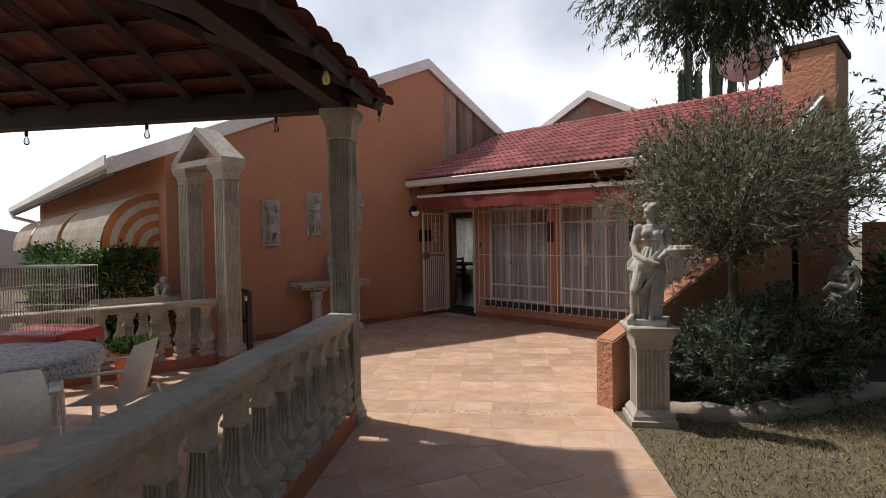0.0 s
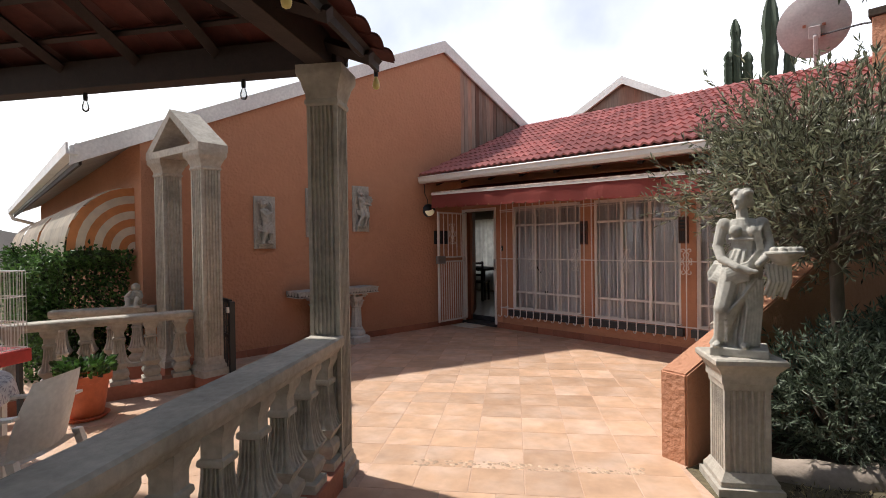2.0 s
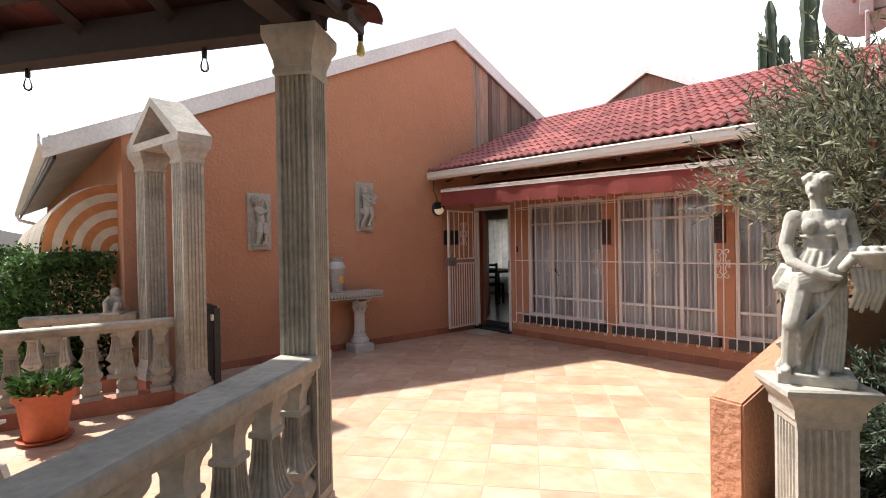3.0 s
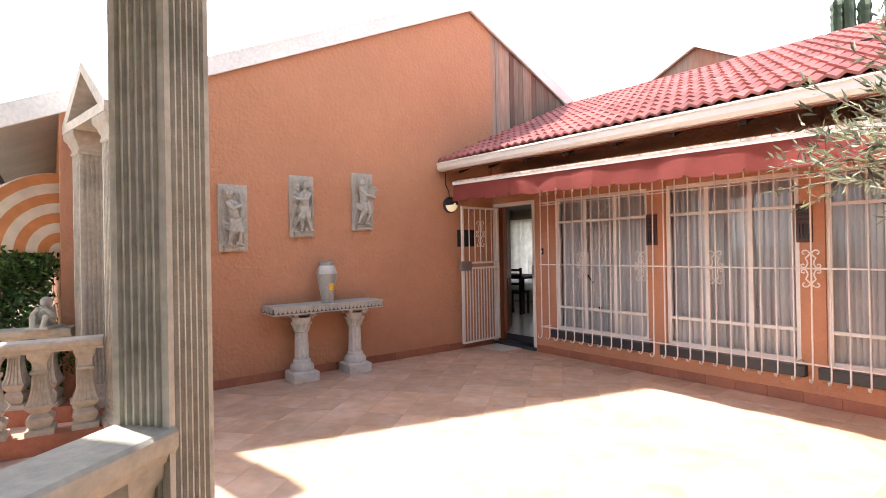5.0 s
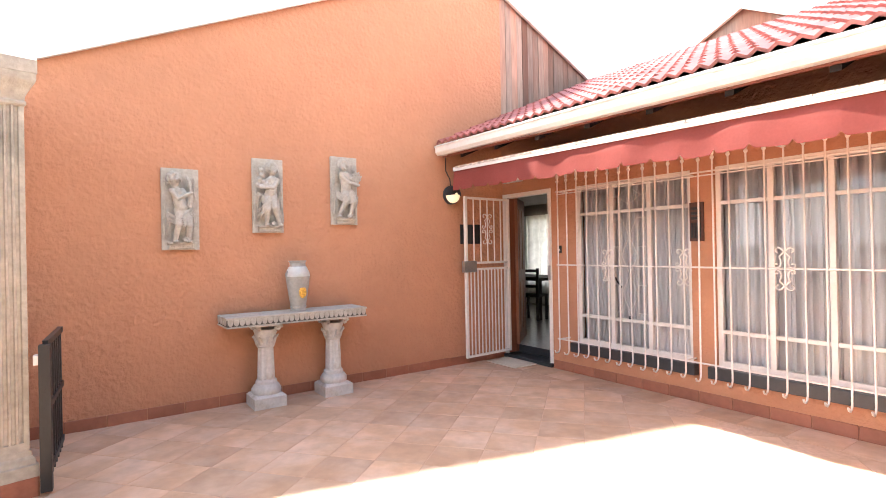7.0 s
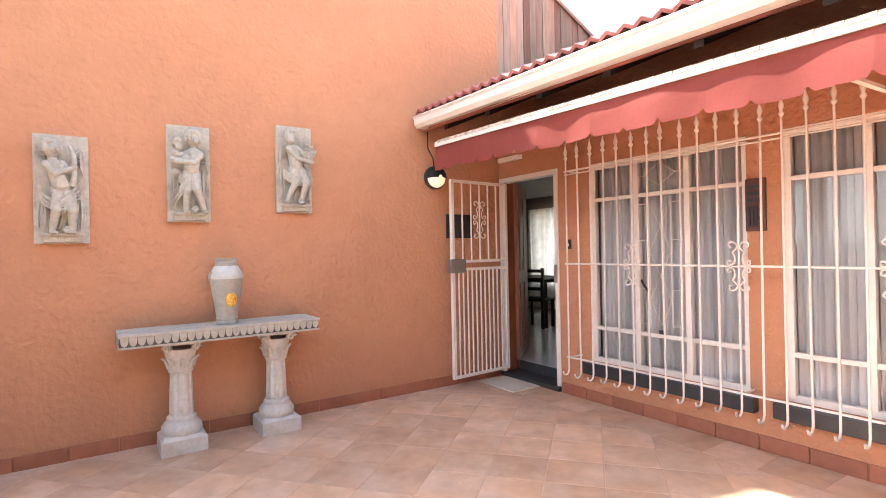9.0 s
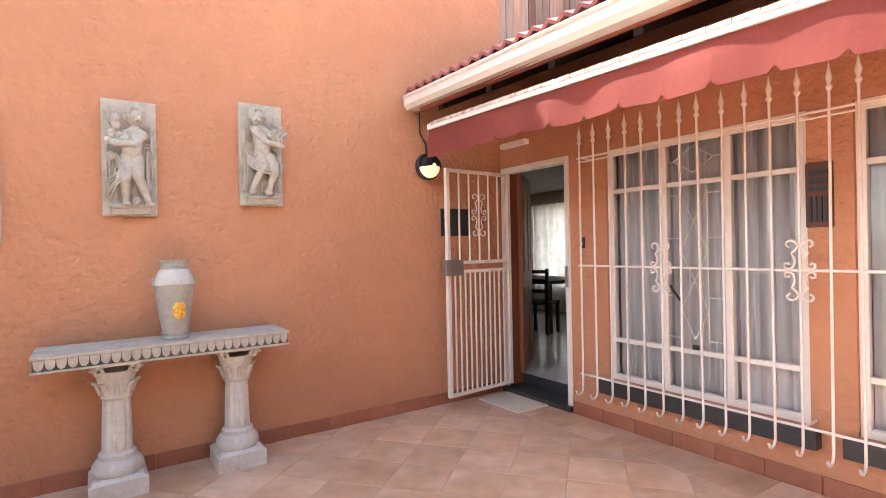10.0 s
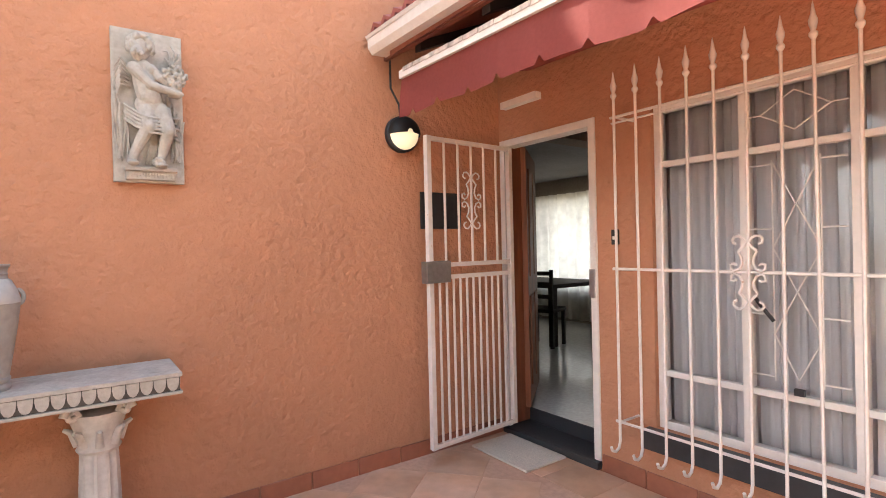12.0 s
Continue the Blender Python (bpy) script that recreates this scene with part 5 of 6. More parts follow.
def tree_wood(bm, base, fork, tips, r, seed):
    rng = np.random.default_rng(seed)
    base, fork = Vector(base), Vector(fork)
    mid = (base + fork) / 2 + Vector((0.03, 0.02, 0))
    tube(bm, [base, mid, fork], r, 10, r * 0.8)
    for t in tips:
        t = Vector(t)
        k = fork.lerp(t, 0.5) + Vector(rng.normal(0, 0.06, 3))
        tube(bm, [fork, k, t], r * 0.5, 6, r * 0.12)


# olive tree
olive = thing("olive_tree", "small olive tree with a slim trunk and loose grey-green crown", "tree")
cloud = crown_points((-1.36, 6.65, 1.98), (0.98, 0.92, 0.55), 1450, 17, 3, 0.38, 0.2, 0.4, 0.6)
part("crown", bed_leaf(cloud, 0.075, 0.016, "crown", OLIVE, 4), OLIVE, olive)
bm = bmesh.new()
tree_wood(bm, (-1.38, 6.65, -0.02), (-1.36, 6.66, 1.35), [tuple(p) for p in cloud[2][:38]], 0.055, 5)
part("trunk", bm, BARK, olive, smooth=60)
bm = bmesh.new()
for p, o in list(zip(cloud[2], cloud[3]))[:900]:
    tube(bm, [p, p + o * 0.32], 0.004, 3, 0.002)
part("twigs", bm, BARK, olive)["kind"] = "stuff"

# shrubs in the bed
for k, (x, y, z, rx, ry, rz, n) in enumerate(((-1.25, 6.15, 0.42, 0.42, 0.40, 0.42, 420), (-0.95, 6.75, 0.45, 0.5, 0.45, 0.48, 480), (-0.85, 7.35, 0.30, 0.38, 0.36, 0.32, 300))):
    sh = thing("shrub", "dense grey-green rosemary-like shrub in the garden bed", "shrub", group="shrubs in the bed")
    cl = crown_points((x, y, z), (rx, ry, rz), n, 26, 20 + k, 0.2, 0.35, 0.22, 0.5)
    part("foliage", bed_leaf(cl, 0.062, 0.014, "foliage", SHRUB, 30 + k), SHRUB, sh)
    bm = bmesh.new()
    for p in cl[2][:26]:
        tube(bm, [(x + random.uniform(-0.05, 0.05), y, -0.02), tuple((np.array((x, y, 0.2)) + p) / 2), tuple(p)], 0.012, 5, 0.004)
    part("stems", bm, BARK, sh)["kind"] = "stuff"

# bed soil and kerb
CURVE = [(-1.78, 5.55), (-1.45, 5.60), (-1.12, 5.78), (-0.82, 6.2), (-0.6, 6.75), (-0.38, 7.3), (-0.05, 7.75), (0.5, 8.0), (1.4, 8.1), (3.0, 8.0)]
kerb = thing("kerb", "pale curved concrete edging round the garden bed", "kerb", kind="structure")
bm = bmesh.new()
line = []
for k in range(len(CURVE) - 1):
    p0, p1, p2, p3 = (Vector((*CURVE[min(max(q, 0), len(CURVE) - 1)], 0)) for q in (k - 1, k, k + 1, k + 2))
    for s in (0, 0.25, 0.5, 0.75):
        line.append(0.5 * (2 * p1 + (p2 - p0) * s + (2 * p0 - 5 * p1 + 4 * p2 - p3) * s * s + (3 * p1 - p0 - 3 * p2 + p3) * s ** 3))
rings = []
for k, p in enumerate(line):
    t_ = (line[min(k + 1, len(line) - 1)] - line[max(k - 1, 0)]).normalized()
    n_ = t_.cross(Vector((0, 0, 1))) * 0.1
    u_ = 0.10 + 0.015 * math.sin(k * 1.3)
    rings.append([p + n_ * a + Vector((0, 0, b)) for a, b in ((-1, -0.05), (1, -0.05), (1, 0.3 * u_), (0.8, 0.75 * u_), (0.35, u_), (-0.35, u_), (-0.8, 0.8 * u_), (-1, 0.4 * u_))])
loft(bm, rings)
part("kerb_edging", bm, KERB, kerb, smooth=60)
bm = bmesh.new()
prism(bm, CURVE + [(3.0, 11.0), (-1.2, 9.0), (-1.75, 5.7)], "z", -0.1, 0.03)
structure("bed", bm, SOIL, "dark soil of the garden bed")

# garden wall and trees closing the right side
bm = bmesh.new()
box(bm, -1.0, 12.4, -0.1, 14, 12.6, 1.75)
structure("wall_boundary", bm, ORANGE, "orange boundary wall behind the garden")


def big_tree(name, label, base, fork, centre, radii, twigs, per, seed, leaf, material, droop, tips, r=0.2, twig=0.5, upward=0.0, shell=0.3):
    tr = thing(name, label, "tree")
    cl = crown_points(centre, radii, twigs, per, seed, twig, shell, 0.3, upward)
    part("crown", bed_leaf(cl, leaf[0], leaf[1], "crown", material, seed + 1, droop), material, tr)
    bm = bmesh.new()
    tree_wood(bm, base, fork, [tuple(p) for p in cl[2][:tips]], r, seed + 2)
    part("trunk", bm, BARK, tr, smooth=60)
    return tr


ft = big_tree("feathery_tree", "tree with feathery drooping green foliage over the lawn", (2.7, 4.6, -0.05), (2.2, 4.5, 2.7), (-0.62, 4.22, 3.13), (0.4, 0.38, 0.34), 1250, 22, 61, (0.05, 0.009), CONIFER, 0.5, 22, 0.11, 0.3, -0.6, 0.1)
for seed, (c, r, twigs) in enumerate((((-1.0, 4.02, 3.16), (0.36, 0.28, 0.16), 170), ((-0.15, 4.4, 3.12), (0.4, 0.34, 0.22), 260), ((0.6, 4.5, 3.5), (0.6, 0.5, 0.35), 600)), 63):
    cl = crown_points(c, r, twigs, 22, seed, 0.28, 0.1, 0.3, -0.7)
    part("bough", bed_leaf(cl, 0.048, 0.008, "bough", CONIFER, seed + 3, 0.6), CONIFER, ft)
    bm = bmesh.new()
    for q in cl[2][:9]:
        tube(bm, [(1.2, 4.45, 3.0), tuple((Vector(c) + Vector((0.6, 0.1, 0.05)))), tuple(q)], 0.02, 5, 0.004)
    part("branch", bm, BARK, ft)
big_tree("garden_tree", "leafy garden tree beside the boundary wall", (1.6, 10.5, -0.05), (1.5, 10.4, 1.8), (1.2, 10.6, 2.9), (1.7, 1.5, 1.5), 900, 18, 71, (0.09, 0.03), HEDGE, 0.1, 30, 0.12, 0.4)
big_tree("garden_bush", "dark leafy bush in the shaded garden corner", (0.6, 9.6, -0.05), (0.6, 9.6, 0.3), (0.4, 9.6, 0.75), (1.3, 0.8, 0.75), 600, 18, 81, (0.08, 0.03), HEDGE, 0.0, 20, 0.05, 0.3)

# unseen tall trees added to block low sky light, mirrored in the window panes
for k, (x, y, h) in enumerate(((-0.5, -9.0, 6.8), (4.5, -7.5, 7.4), (8.0, -2.5, 6.9), (8.2, 3.0, 7.5), (8.4, 8.5, 7.0), (7.6, 13.5, 7.6))):
    big_tree("boundary_tree", "tall dense dark green tree added out of view to block sky light", (x, y, -0.05), (x + 0.1, y, h * 0.3), (x, y, h * 0.52), (3.1, 3.1, h * 0.52), 900, 12, 200 + k, (0.42, 0.2), HEDGE, 0.2, 14, 0.2, 0.9, 0.1, 0.75)

# hedge by the side wall
hedge = thing("hedge", "dense clipped dark green hedge along the house", "hedge")
rng = np.random.default_rng(7)
n = 22000
hp = np.stack([rng.uniform(-12.0, -7.9, n), rng.uniform(2.3, 3.1, n), rng.uniform(0.0, 1.42, n)], 1)
face = rng.integers(0, 3, n)
hp[face == 0, 2] = 1.38 + rng.normal(0, 0.07, (face == 0).sum())
hp[face == 1, 1] = 2.3 + rng.normal(0, 0.08, (face == 1).sum())
hp[face == 2, 0] = np.where(rng.uniform(0, 1, (face == 2).sum()) < 0.7, -7.9 + rng.normal(0, 0.05, (face == 2).sum()), hp[face == 2, 0])
hp += np.array([[0.5 * noise.noise(Vector(v) * 1.4), 0.35 * noise.noise(Vector(v) * 1.4 + Vector((9, 0, 0))), 0.22 * noise.noise(Vector((v[0] * 1.6, v[1] * 1.6, 4)))] for v in hp])
part("foliage", leaves(hp, rng.normal(0, 1, (n, 3)) + np.array([0.3, -0.5, 0.5]), 0.065, 0.035, "foliage", HEDGE, rng), HEDGE, hedge)
bm = bmesh.new()
for k in range(14):
    tube(bm, [(-11.3 + k * 0.24, 2.7, -0.02), (-11.3 + k * 0.24 + random.uniform(-0.1, 0.1), 2.7 + random.uniform(-0.2, 0.2), 1.3)], 0.02, 5, 0.006)
part("stems", bm, BARK, hedge)["kind"] = "stuff"

# cactus and satellite dish beyond the ridge
euph = thing("candelabra_euphorbia", "tall dark candelabra euphorbia behind the roof", "cactus")
for k, (dx, z0, z1, lean) in enumerate(((0.0, 0, 6.2, 0.02), (-0.42, 3.2, 5.9, -0.03), (-0.28, 3.6, 5.2, 0.0), (0.36, 3.4, 5.5, 0.04), (-0.62, 4.0, 5.3, 0.0))):
    bm = bmesh.new()
    rings = []
    for i in range(22):
        z = z0 + (z1 - z0) * i / 21
        rr = (0.15 if k == 0 else 0.10) * (0.82 + 0.25 * math.sin(i * 1.4) ** 2) * (0.3 if i == 21 else 1)
        cx = -3.62 + dx + lean * (z - z0)
        rings.append([(cx + rr * (1 if j % 2 else 0.55) * math.cos(j * math.pi / 5), 13.0 + rr * (1 if j % 2 else 0.55) * math.sin(j * math.pi / 5), z) for j in range(10)])
    loft(bm, rings)
    part("stem" if k else "trunk", bm, CACTUS, euph)

dish = thing("satellite_dish", "pale satellite dish mounted behind the roof ridge", "satellite dish", m=Matrix.Translation((-2.36, 10.75, 4.6)) @ Matrix.Rotation(radians(10), 4, "Z") @ Matrix.Rotation(radians(-70), 4, "X"))
DISHM = mat("grey_dish_paint", (0.44, 0.39, 0.375), 0.6, blot=(2, 0.12))
bm = bmesh.new()
lathe(bm, [(0.01, -0.10), (0.15, -0.092), (0.28, -0.07), (0.38, -0.03), (0.445, 0.0), (0.445, 0.012), (0.38, -0.018), (0.28, -0.058), (0.15, -0.08), (0.005, -0.088)], 36)
part("reflector", bm, DISHM, dish, smooth=50)
bm = bmesh.new()
tube(bm, [(0, 0.42, 0.02), (0.0, 0.3, 0.25), (0, 0.06, 0.42)], 0.015, 6)
tube(bm, [(0, 0.06, 0.42), (0, 0.03, 0.5)], 0.04, 10)
part("feed_arm", bm, DISHM, dish)
bm = bmesh.new()
tube(bm, [(0.02, 0.08, -0.09), (0.03, 0.14, -0.22), (0.03, 0.75, -0.2)], 0.026, 8)
part("mount", bm, DISHM, dish)
part("mount_bracket", boxed(-0.05, 0.0, -0.2, 0.09, 0.17, -0.085, 0.01), DISHM, dish, "pale bracket with rusty bolts")
for bx, by in ((-0.1, -0.02), (0.13, 0.0), (0.12, 0.14)):
    part("bolt", boxed(bx - 0.02, by - 0.02, -0.13, bx + 0.02, by + 0.02, -0.08, 0.004), SKIRT, dish)
bm = bmesh.new()
tube(bm, [(0.08, 0.14, -0.16), (0.55, 0.1, -0.3), (0.92, 0.12, -0.5)], 0.014, 6)
part("strut", bm, DARK, dish, "dark strut reaching to the chimney")

# ---- terrace furniture ----
CLOTH = mat("floral_tablecloth", (0.62, 0.60, 0.60), 0.7, grain=(60, 0.15), blot=(12, 0.1), second=((0.30, 0.28, 0.31), 45.0, 0.52, 0.6))
TB = Vector((-4.72, 1.22, 0))
tab = thing("round_table", "white round plastic garden table", "table", m=Matrix.Translation(TB))
bm = bmesh.new()
lathe(bm, [(0.62, 0.70), (0.66, 0.705), (0.66, 0.735), (0.64, 0.74)], 40)
part("tabletop", bm, PLASTIC, tab, smooth=40)
for k in range(4):
    a = k * math.pi / 2 + 0.5
    bm = bmesh.new()
    tube(bm, [(0.45 * math.cos(a), 0.45 * math.sin(a), 0.70), (0.5 * math.cos(a), 0.5 * math.sin(a), 0.0)], 0.03, 8, 0.022)
    part("leg", bm, PLASTIC, tab)
bm = bmesh.new()
seg = 48
rings = []
for r, z, wv in ((0.01, 0.744, 0), (0.5, 0.745, 0), (0.665, 0.745, 0), (0.675, 0.735, 0), (0.68, 0.69, 0.01), (0.685, 0.62, 0.02)):
    rings.append([((r + wv * math.sin(9 * 2 * math.pi * k / seg)) * math.cos(2 * math.pi * k / seg), (r + wv * math.sin(9 * 2 * math.pi * k / seg)) * math.sin(2 * math.pi * k / seg), z) for k in range(seg)])
loft(bm, rings, cap=False)
solid("tablecloth", bm, CLOTH, "grey and white floral tablecloth on the round table", "tablecloth", smooth=50, m=Matrix.Translation(TB))


def plastic_chair(m):
    ch = thing("plastic_chair", "white moulded plastic garden armchair", "chair", m=m, group="chairs round the garden table")
    bm = bmesh.new()
    loft(bm, [[(x, y, 0.42 - 0.02 * math.cos(x * 5)) for x in np.linspace(-0.23, 0.23, 7)] for y in np.linspace(-0.22, 0.22, 6)], closed=False)
    bmesh.ops.solidify(bm, geom=bm.faces[:], thickness=0.02)
    part("seat", bm, PLASTIC, ch, smooth=50)
    bm = bmesh.new()
    rows = []
    for i in range(9):
        z = 0.42 + i * 0.05
        hw3 = 0.24 - 0.0 * i - (0.05 * (i / 8) ** 3)
        rows.append([(x, 0.21 + 0.10 * i / 8 - 0.12 * (x / 0.25) ** 2 * 0.6, z + (0.02 if i == 8 else 0) * (1 - (x / 0.25) ** 2)) for x in np.linspace(-hw3, hw3, 9)])
    loft(bm, rows, closed=False)
    bmesh.ops.solidify(bm, geom=bm.faces[:], thickness=0.014)
    part("backrest", bm, PLASTIC, ch, smooth=50)
    for sx in (-1, 1):
        bm = bmesh.new()
        loft(bm, [[(sx * (x_ - 0.03), y_, z_ - 0.008), (sx * (x_ + 0.03), y_, z_ - 0.008), (sx * (x_ + 0.03), y_, z_ + 0.008), (sx * (x_ - 0.03), y_, z_ + 0.008)] for x_, y_, z_ in ((0.25, 0.22, 0.66), (0.27, 0.0, 0.645), (0.27, -0.22, 0.63), (0.265, -0.25, 0.59))])
        part("armrest", bm, PLASTIC, ch, smooth=50)
        for y0, y1, zt in ((-0.25, -0.28, 0.62), (0.2, 0.28, 0.44)):
            bm = bmesh.new()
            loft(bm, [[(sx * (x_ - 0.026), y_ - 0.02, z_), (sx * (x_ + 0.026), y_ - 0.02, z_), (sx * (x_ + 0.02), y_ + 0.02, z_), (sx * (x_ - 0.02), y_ + 0.02, z_)] for x_, y_, z_ in ((0.255, y0, zt), (0.265, (y0 + y1) / 2, 0.3), (0.285, y1, 0.0))])
            part("leg", bm, PLASTIC, ch, smooth=50)
    return ch


chair = plastic_chair(pose(-3.86, 1.20, 0, 0, 0, -95))
copy_thing(chair, pose(-4.25, 1.86, 0, 0, 0, -40))

# terracotta pot
POT = mat("terracotta_pot", (0.50, 0.13, 0.055), 0.6, blot=(4, 0.15))
pot = thing("plant_pot", "terracotta pot with a leafy green plant on a saucer", "plant pot", m=pose(-6.12, 2.45, 0.0))
pot.scale = (1.22, 1.22, 1.4)
bm = bmesh.new()
lathe(bm, [(0.11, 0.02), (0.12, 0.03), (0.155, 0.24), (0.175, 0.245), (0.178, 0.29), (0.165, 0.29), (0.15, 0.25)], 28)
part("pot", bm, POT, pot, smooth=40)
bm = bmesh.new()
lathe(bm, [(0.13, 0.0), (0.16, 0.025), (0.15, 0.027), (0.12, 0.012)], 28)
part("saucer", bm, POT, pot, smooth=40)
rng = np.random.default_rng(12)
a = rng.uniform(0, 2 * math.pi, 420)
r = 0.18 * np.sqrt(rng.uniform(0, 1, 420))
pl = np.stack([r * np.cos(a), r * np.sin(a), 0.27 + 0.1 * rng.uniform(0, 1, 420)], 1)
part("plant", leaves(pl, np.stack([np.cos(a), np.sin(a), 0.6 + 0 * a], 1), 0.05, 0.035, "plant", HEDGE, rng), HEDGE, pot)

# empty bird cage on a small stand behind the table
cage = thing("bird_cage", "white wire bird cage with a red base on a stand", "cage", m=Matrix.Translation((-5.55, 1.62, 0.10)) @ Matrix.Rotation(radians(37), 4, "Z"))
RED = mat("red_plastic", (0.45, 0.035, 0.03), 0.45)
part("cage_base", boxed(-0.36, -0.25, 0.60, 0.36, 0.25, 0.70, 0.01), RED, cage, "red plastic base tray")
CW = []
for k in range(25):
    CW += [(-0.34 + k * 0.68 / 24, -0.23), (-0.34 + k * 0.68 / 24, 0.23)]
for k in range(1, 15):
    CW += [(-0.34, -0.23 + k * 0.46 / 15), (0.34, -0.23 + k * 0.46 / 15)]
bm = bmesh.new()
tube(bm, [(0, 0, 0.70), (0, 0, 1.28)], 0.0028, 4)
WIRE = mesh_of(bm, "wire", PLASTIC)
for x, y in CW:
    part("wire", WIRE, None, cage, m=pose(x, y, 0))
for z in (0.71, 0.9, 1.09, 1.28):
    bm = bmesh.new()
    for (xa, ya), (xb, yb) in (((-0.34, -0.23), (0.34, -0.23)), ((0.34, -0.23), (0.34, 0.23)), ((0.34, 0.23), (-0.34, 0.23)), ((-0.34, 0.23), (-0.34, -0.23))):
        tube(bm, [(xa, ya, z), (xb, yb, z)], 0.004, 4)
    part("hoop", bm, PLASTIC, cage)
for x in np.linspace(-0.32, 0.32, 18):
    bm = bmesh.new()
    tube(bm, [(x, -0.23, 1.28), (x, 0.23, 1.28)], 0.0028, 4)
    part("wire", bm, PLASTIC, cage)
bm = bmesh.new()
tube(bm, [(-0.3, 0, 0.95), (0.3, 0, 0.98)], 0.008, 6)
part("perch", bm, BARK, cage)
for sx in (-0.3, 0.3):
    for sy in (-0.2, 0.2):
        part("stand_leg", boxed(sx - 0.015, sy - 0.015, 0, sx + 0.015, sy + 0.015, 0.6), DARK, cage)

# crouching ornament on the far balustrade
bm = bmesh.new()
blob(bm, (0, 0, 0.10), 0.075, (1, 0.9, 1.2))
blob(bm, (0.02, -0.04, 0.235), 0.05)
limb(bm, [(0.05, 0, 0.17), (0.09, -0.07, 0.12), (0.05, -0.1, 0.18)], 0.025, 0.02)
limb(bm, [(-0.05, 0, 0.17), (-0.08, -0.07, 0.12), (-0.02, -0.1, 0.18)], 0.025, 0.02)
limb(bm, [(0.05, -0.02, 0.05), (0.06, -0.12, 0.11), (0.04, -0.13, 0.02)], 0.032, 0.025)
limb(bm, [(-0.05, -0.02, 0.05), (-0.05, -0.12, 0.11), (-0.04, -0.13, 0.02)], 0.032, 0.025)
box(bm, -0.1, -0.16, 0, 0.1, 0.09, 0.02)
orn = solid("garden_ornament", bm, STATUE, "small grey crouching stone ornament on the balustrade", "ornament", m=pose(-7.47, 3.14, 0.84, 0, 0, 60))
rm = orn.modifiers.new("remesh", "REMESH")
rm.mode, rm.voxel_size, rm.use_smooth_shade = "VOXEL", 0.008, True

# string of bulbs under the pergola
BULB = glass("bulb_glass", (0.8, 0.8, 0.78), 0.1)
YBULB = mat("yellow_bulb", (0.75, 0.62, 0.22), 0.3)


def bulb(p, material, label):
    b = thing("light_bulb", label, "light bulb", m=Matrix.Translation(p), group="bulbs strung along the pergola")
    bm = bmesh.new()
    lathe(bm, [(0.012, 0.0), (0.012, -0.03), (0.014, -0.035), (0.022, -0.06), (0.025, -0.08), (0.02, -0.1), (0.006, -0.108)], 16)
    part("globe", bm, material, b, smooth=60)
    bm = bmesh.new()
    lathe(bm, [(0.014, 0.03), (0.016, 0.0), (0.014, -0.025)], 12)
    part("socket", bm, DARK, b)


for a in (0.62, 1.9, 3.2, 4.6):
    bulb(PM @ Vector((a, -0.03, -0.03)), BULB, "clear unlit light bulb hanging from the beam")
for a in (-0.12, 1.1):
    bulb(PM @ Vector((-OV + 0.06, a, 0.0)), YBULB, "yellow unlit light bulb hanging at the eave")
bm = bmesh.new()
tube(bm, [PM @ Vector((-OV + 0.06, -OF + 0.1 + 0.15 * k, 0.05 - 0.05 * math.sin(k * 0.9))) for k in range(30)], 0.006, 5)
solid("light_cable", bm, DARK, "dark cable strung along the pergola eave", "cable")

# ---- dining room behind the door ----
room_table = thing("dining_table", "dark wooden dining table inside the house", "table", m=pose(-9.7, 11.25, 0.14))
part("tabletop", boxed(-0.75, -0.5, 0.72, 0.75, 0.5, 0.77, 0.008), TIMBER, room_table)
for x in (-0.65, 0.65):
    for y in (-0.4, 0.4):
        part("leg", boxed(x - 0.04, y - 0.04, 0, x + 0.04, y + 0.04, 0.72, 0.005), TIMBER, room_table)


def dining_chair(m):
    ch = thing("dining_chair", "dark wooden dining chair beside the table", "chair", m=m, group="dining chairs")
    part("seat", boxed(-0.21, -0.21, 0.43, 0.21, 0.21, 0.47, 0.01), TIMBER, ch)
    for x in (-0.18, 0.18):
        part("leg", boxed(x - 0.02, -0.2, 0, x + 0.02, -0.16, 0.43), TIMBER, ch)
        part("leg", boxed(x - 0.02, 0.16, 0, x + 0.02, 0.2, 0.95), TIMBER, ch)
    for z in (0.6, 0.75, 0.88):
        part("back_rail", boxed(-0.16, 0.165, z, 0.16, 0.19, z + 0.05, 0.005), TIMBER, ch)
    return ch


dc = dining_chair(pose(-9.2, 10.85, 0.14, 0, 0, 200))
copy_thing(dc, pose(-9.95, 10.6, 0.14, 0, 0, 170))
bm = bmesh.new()
n = 120
loft(bm, [[(-11.1 + 3.0 * k / n, 12.48 + 0.03 * math.sin(k * 0.8) + 0.012 * math.sin(k * 1.9), z) for k in range(n + 1)] for z in (0.2, 1.3, 2.2)], closed=False)
SHEER = leafmat("sheer_curtain", (0.75, 0.72, 0.66), 0.9, 0.55, 0.02)
solid("sheer_curtain", bm, SHEER, "pale sheer curtain glowing before the dining room window", "curtain", smooth=80)
sky_in = new("window_light", bpy.data.lights.new("window_light", "AREA"))
sky_in.data.shape, sky_in.data.size, sky_in.data.size_y, sky_in.data.energy = "RECTANGLE", 2.7, 1.1, 1.2
sky_in.matrix_world = look((-9.6, 12.7, 1.45), (-9.6, 10.0, 1.45))

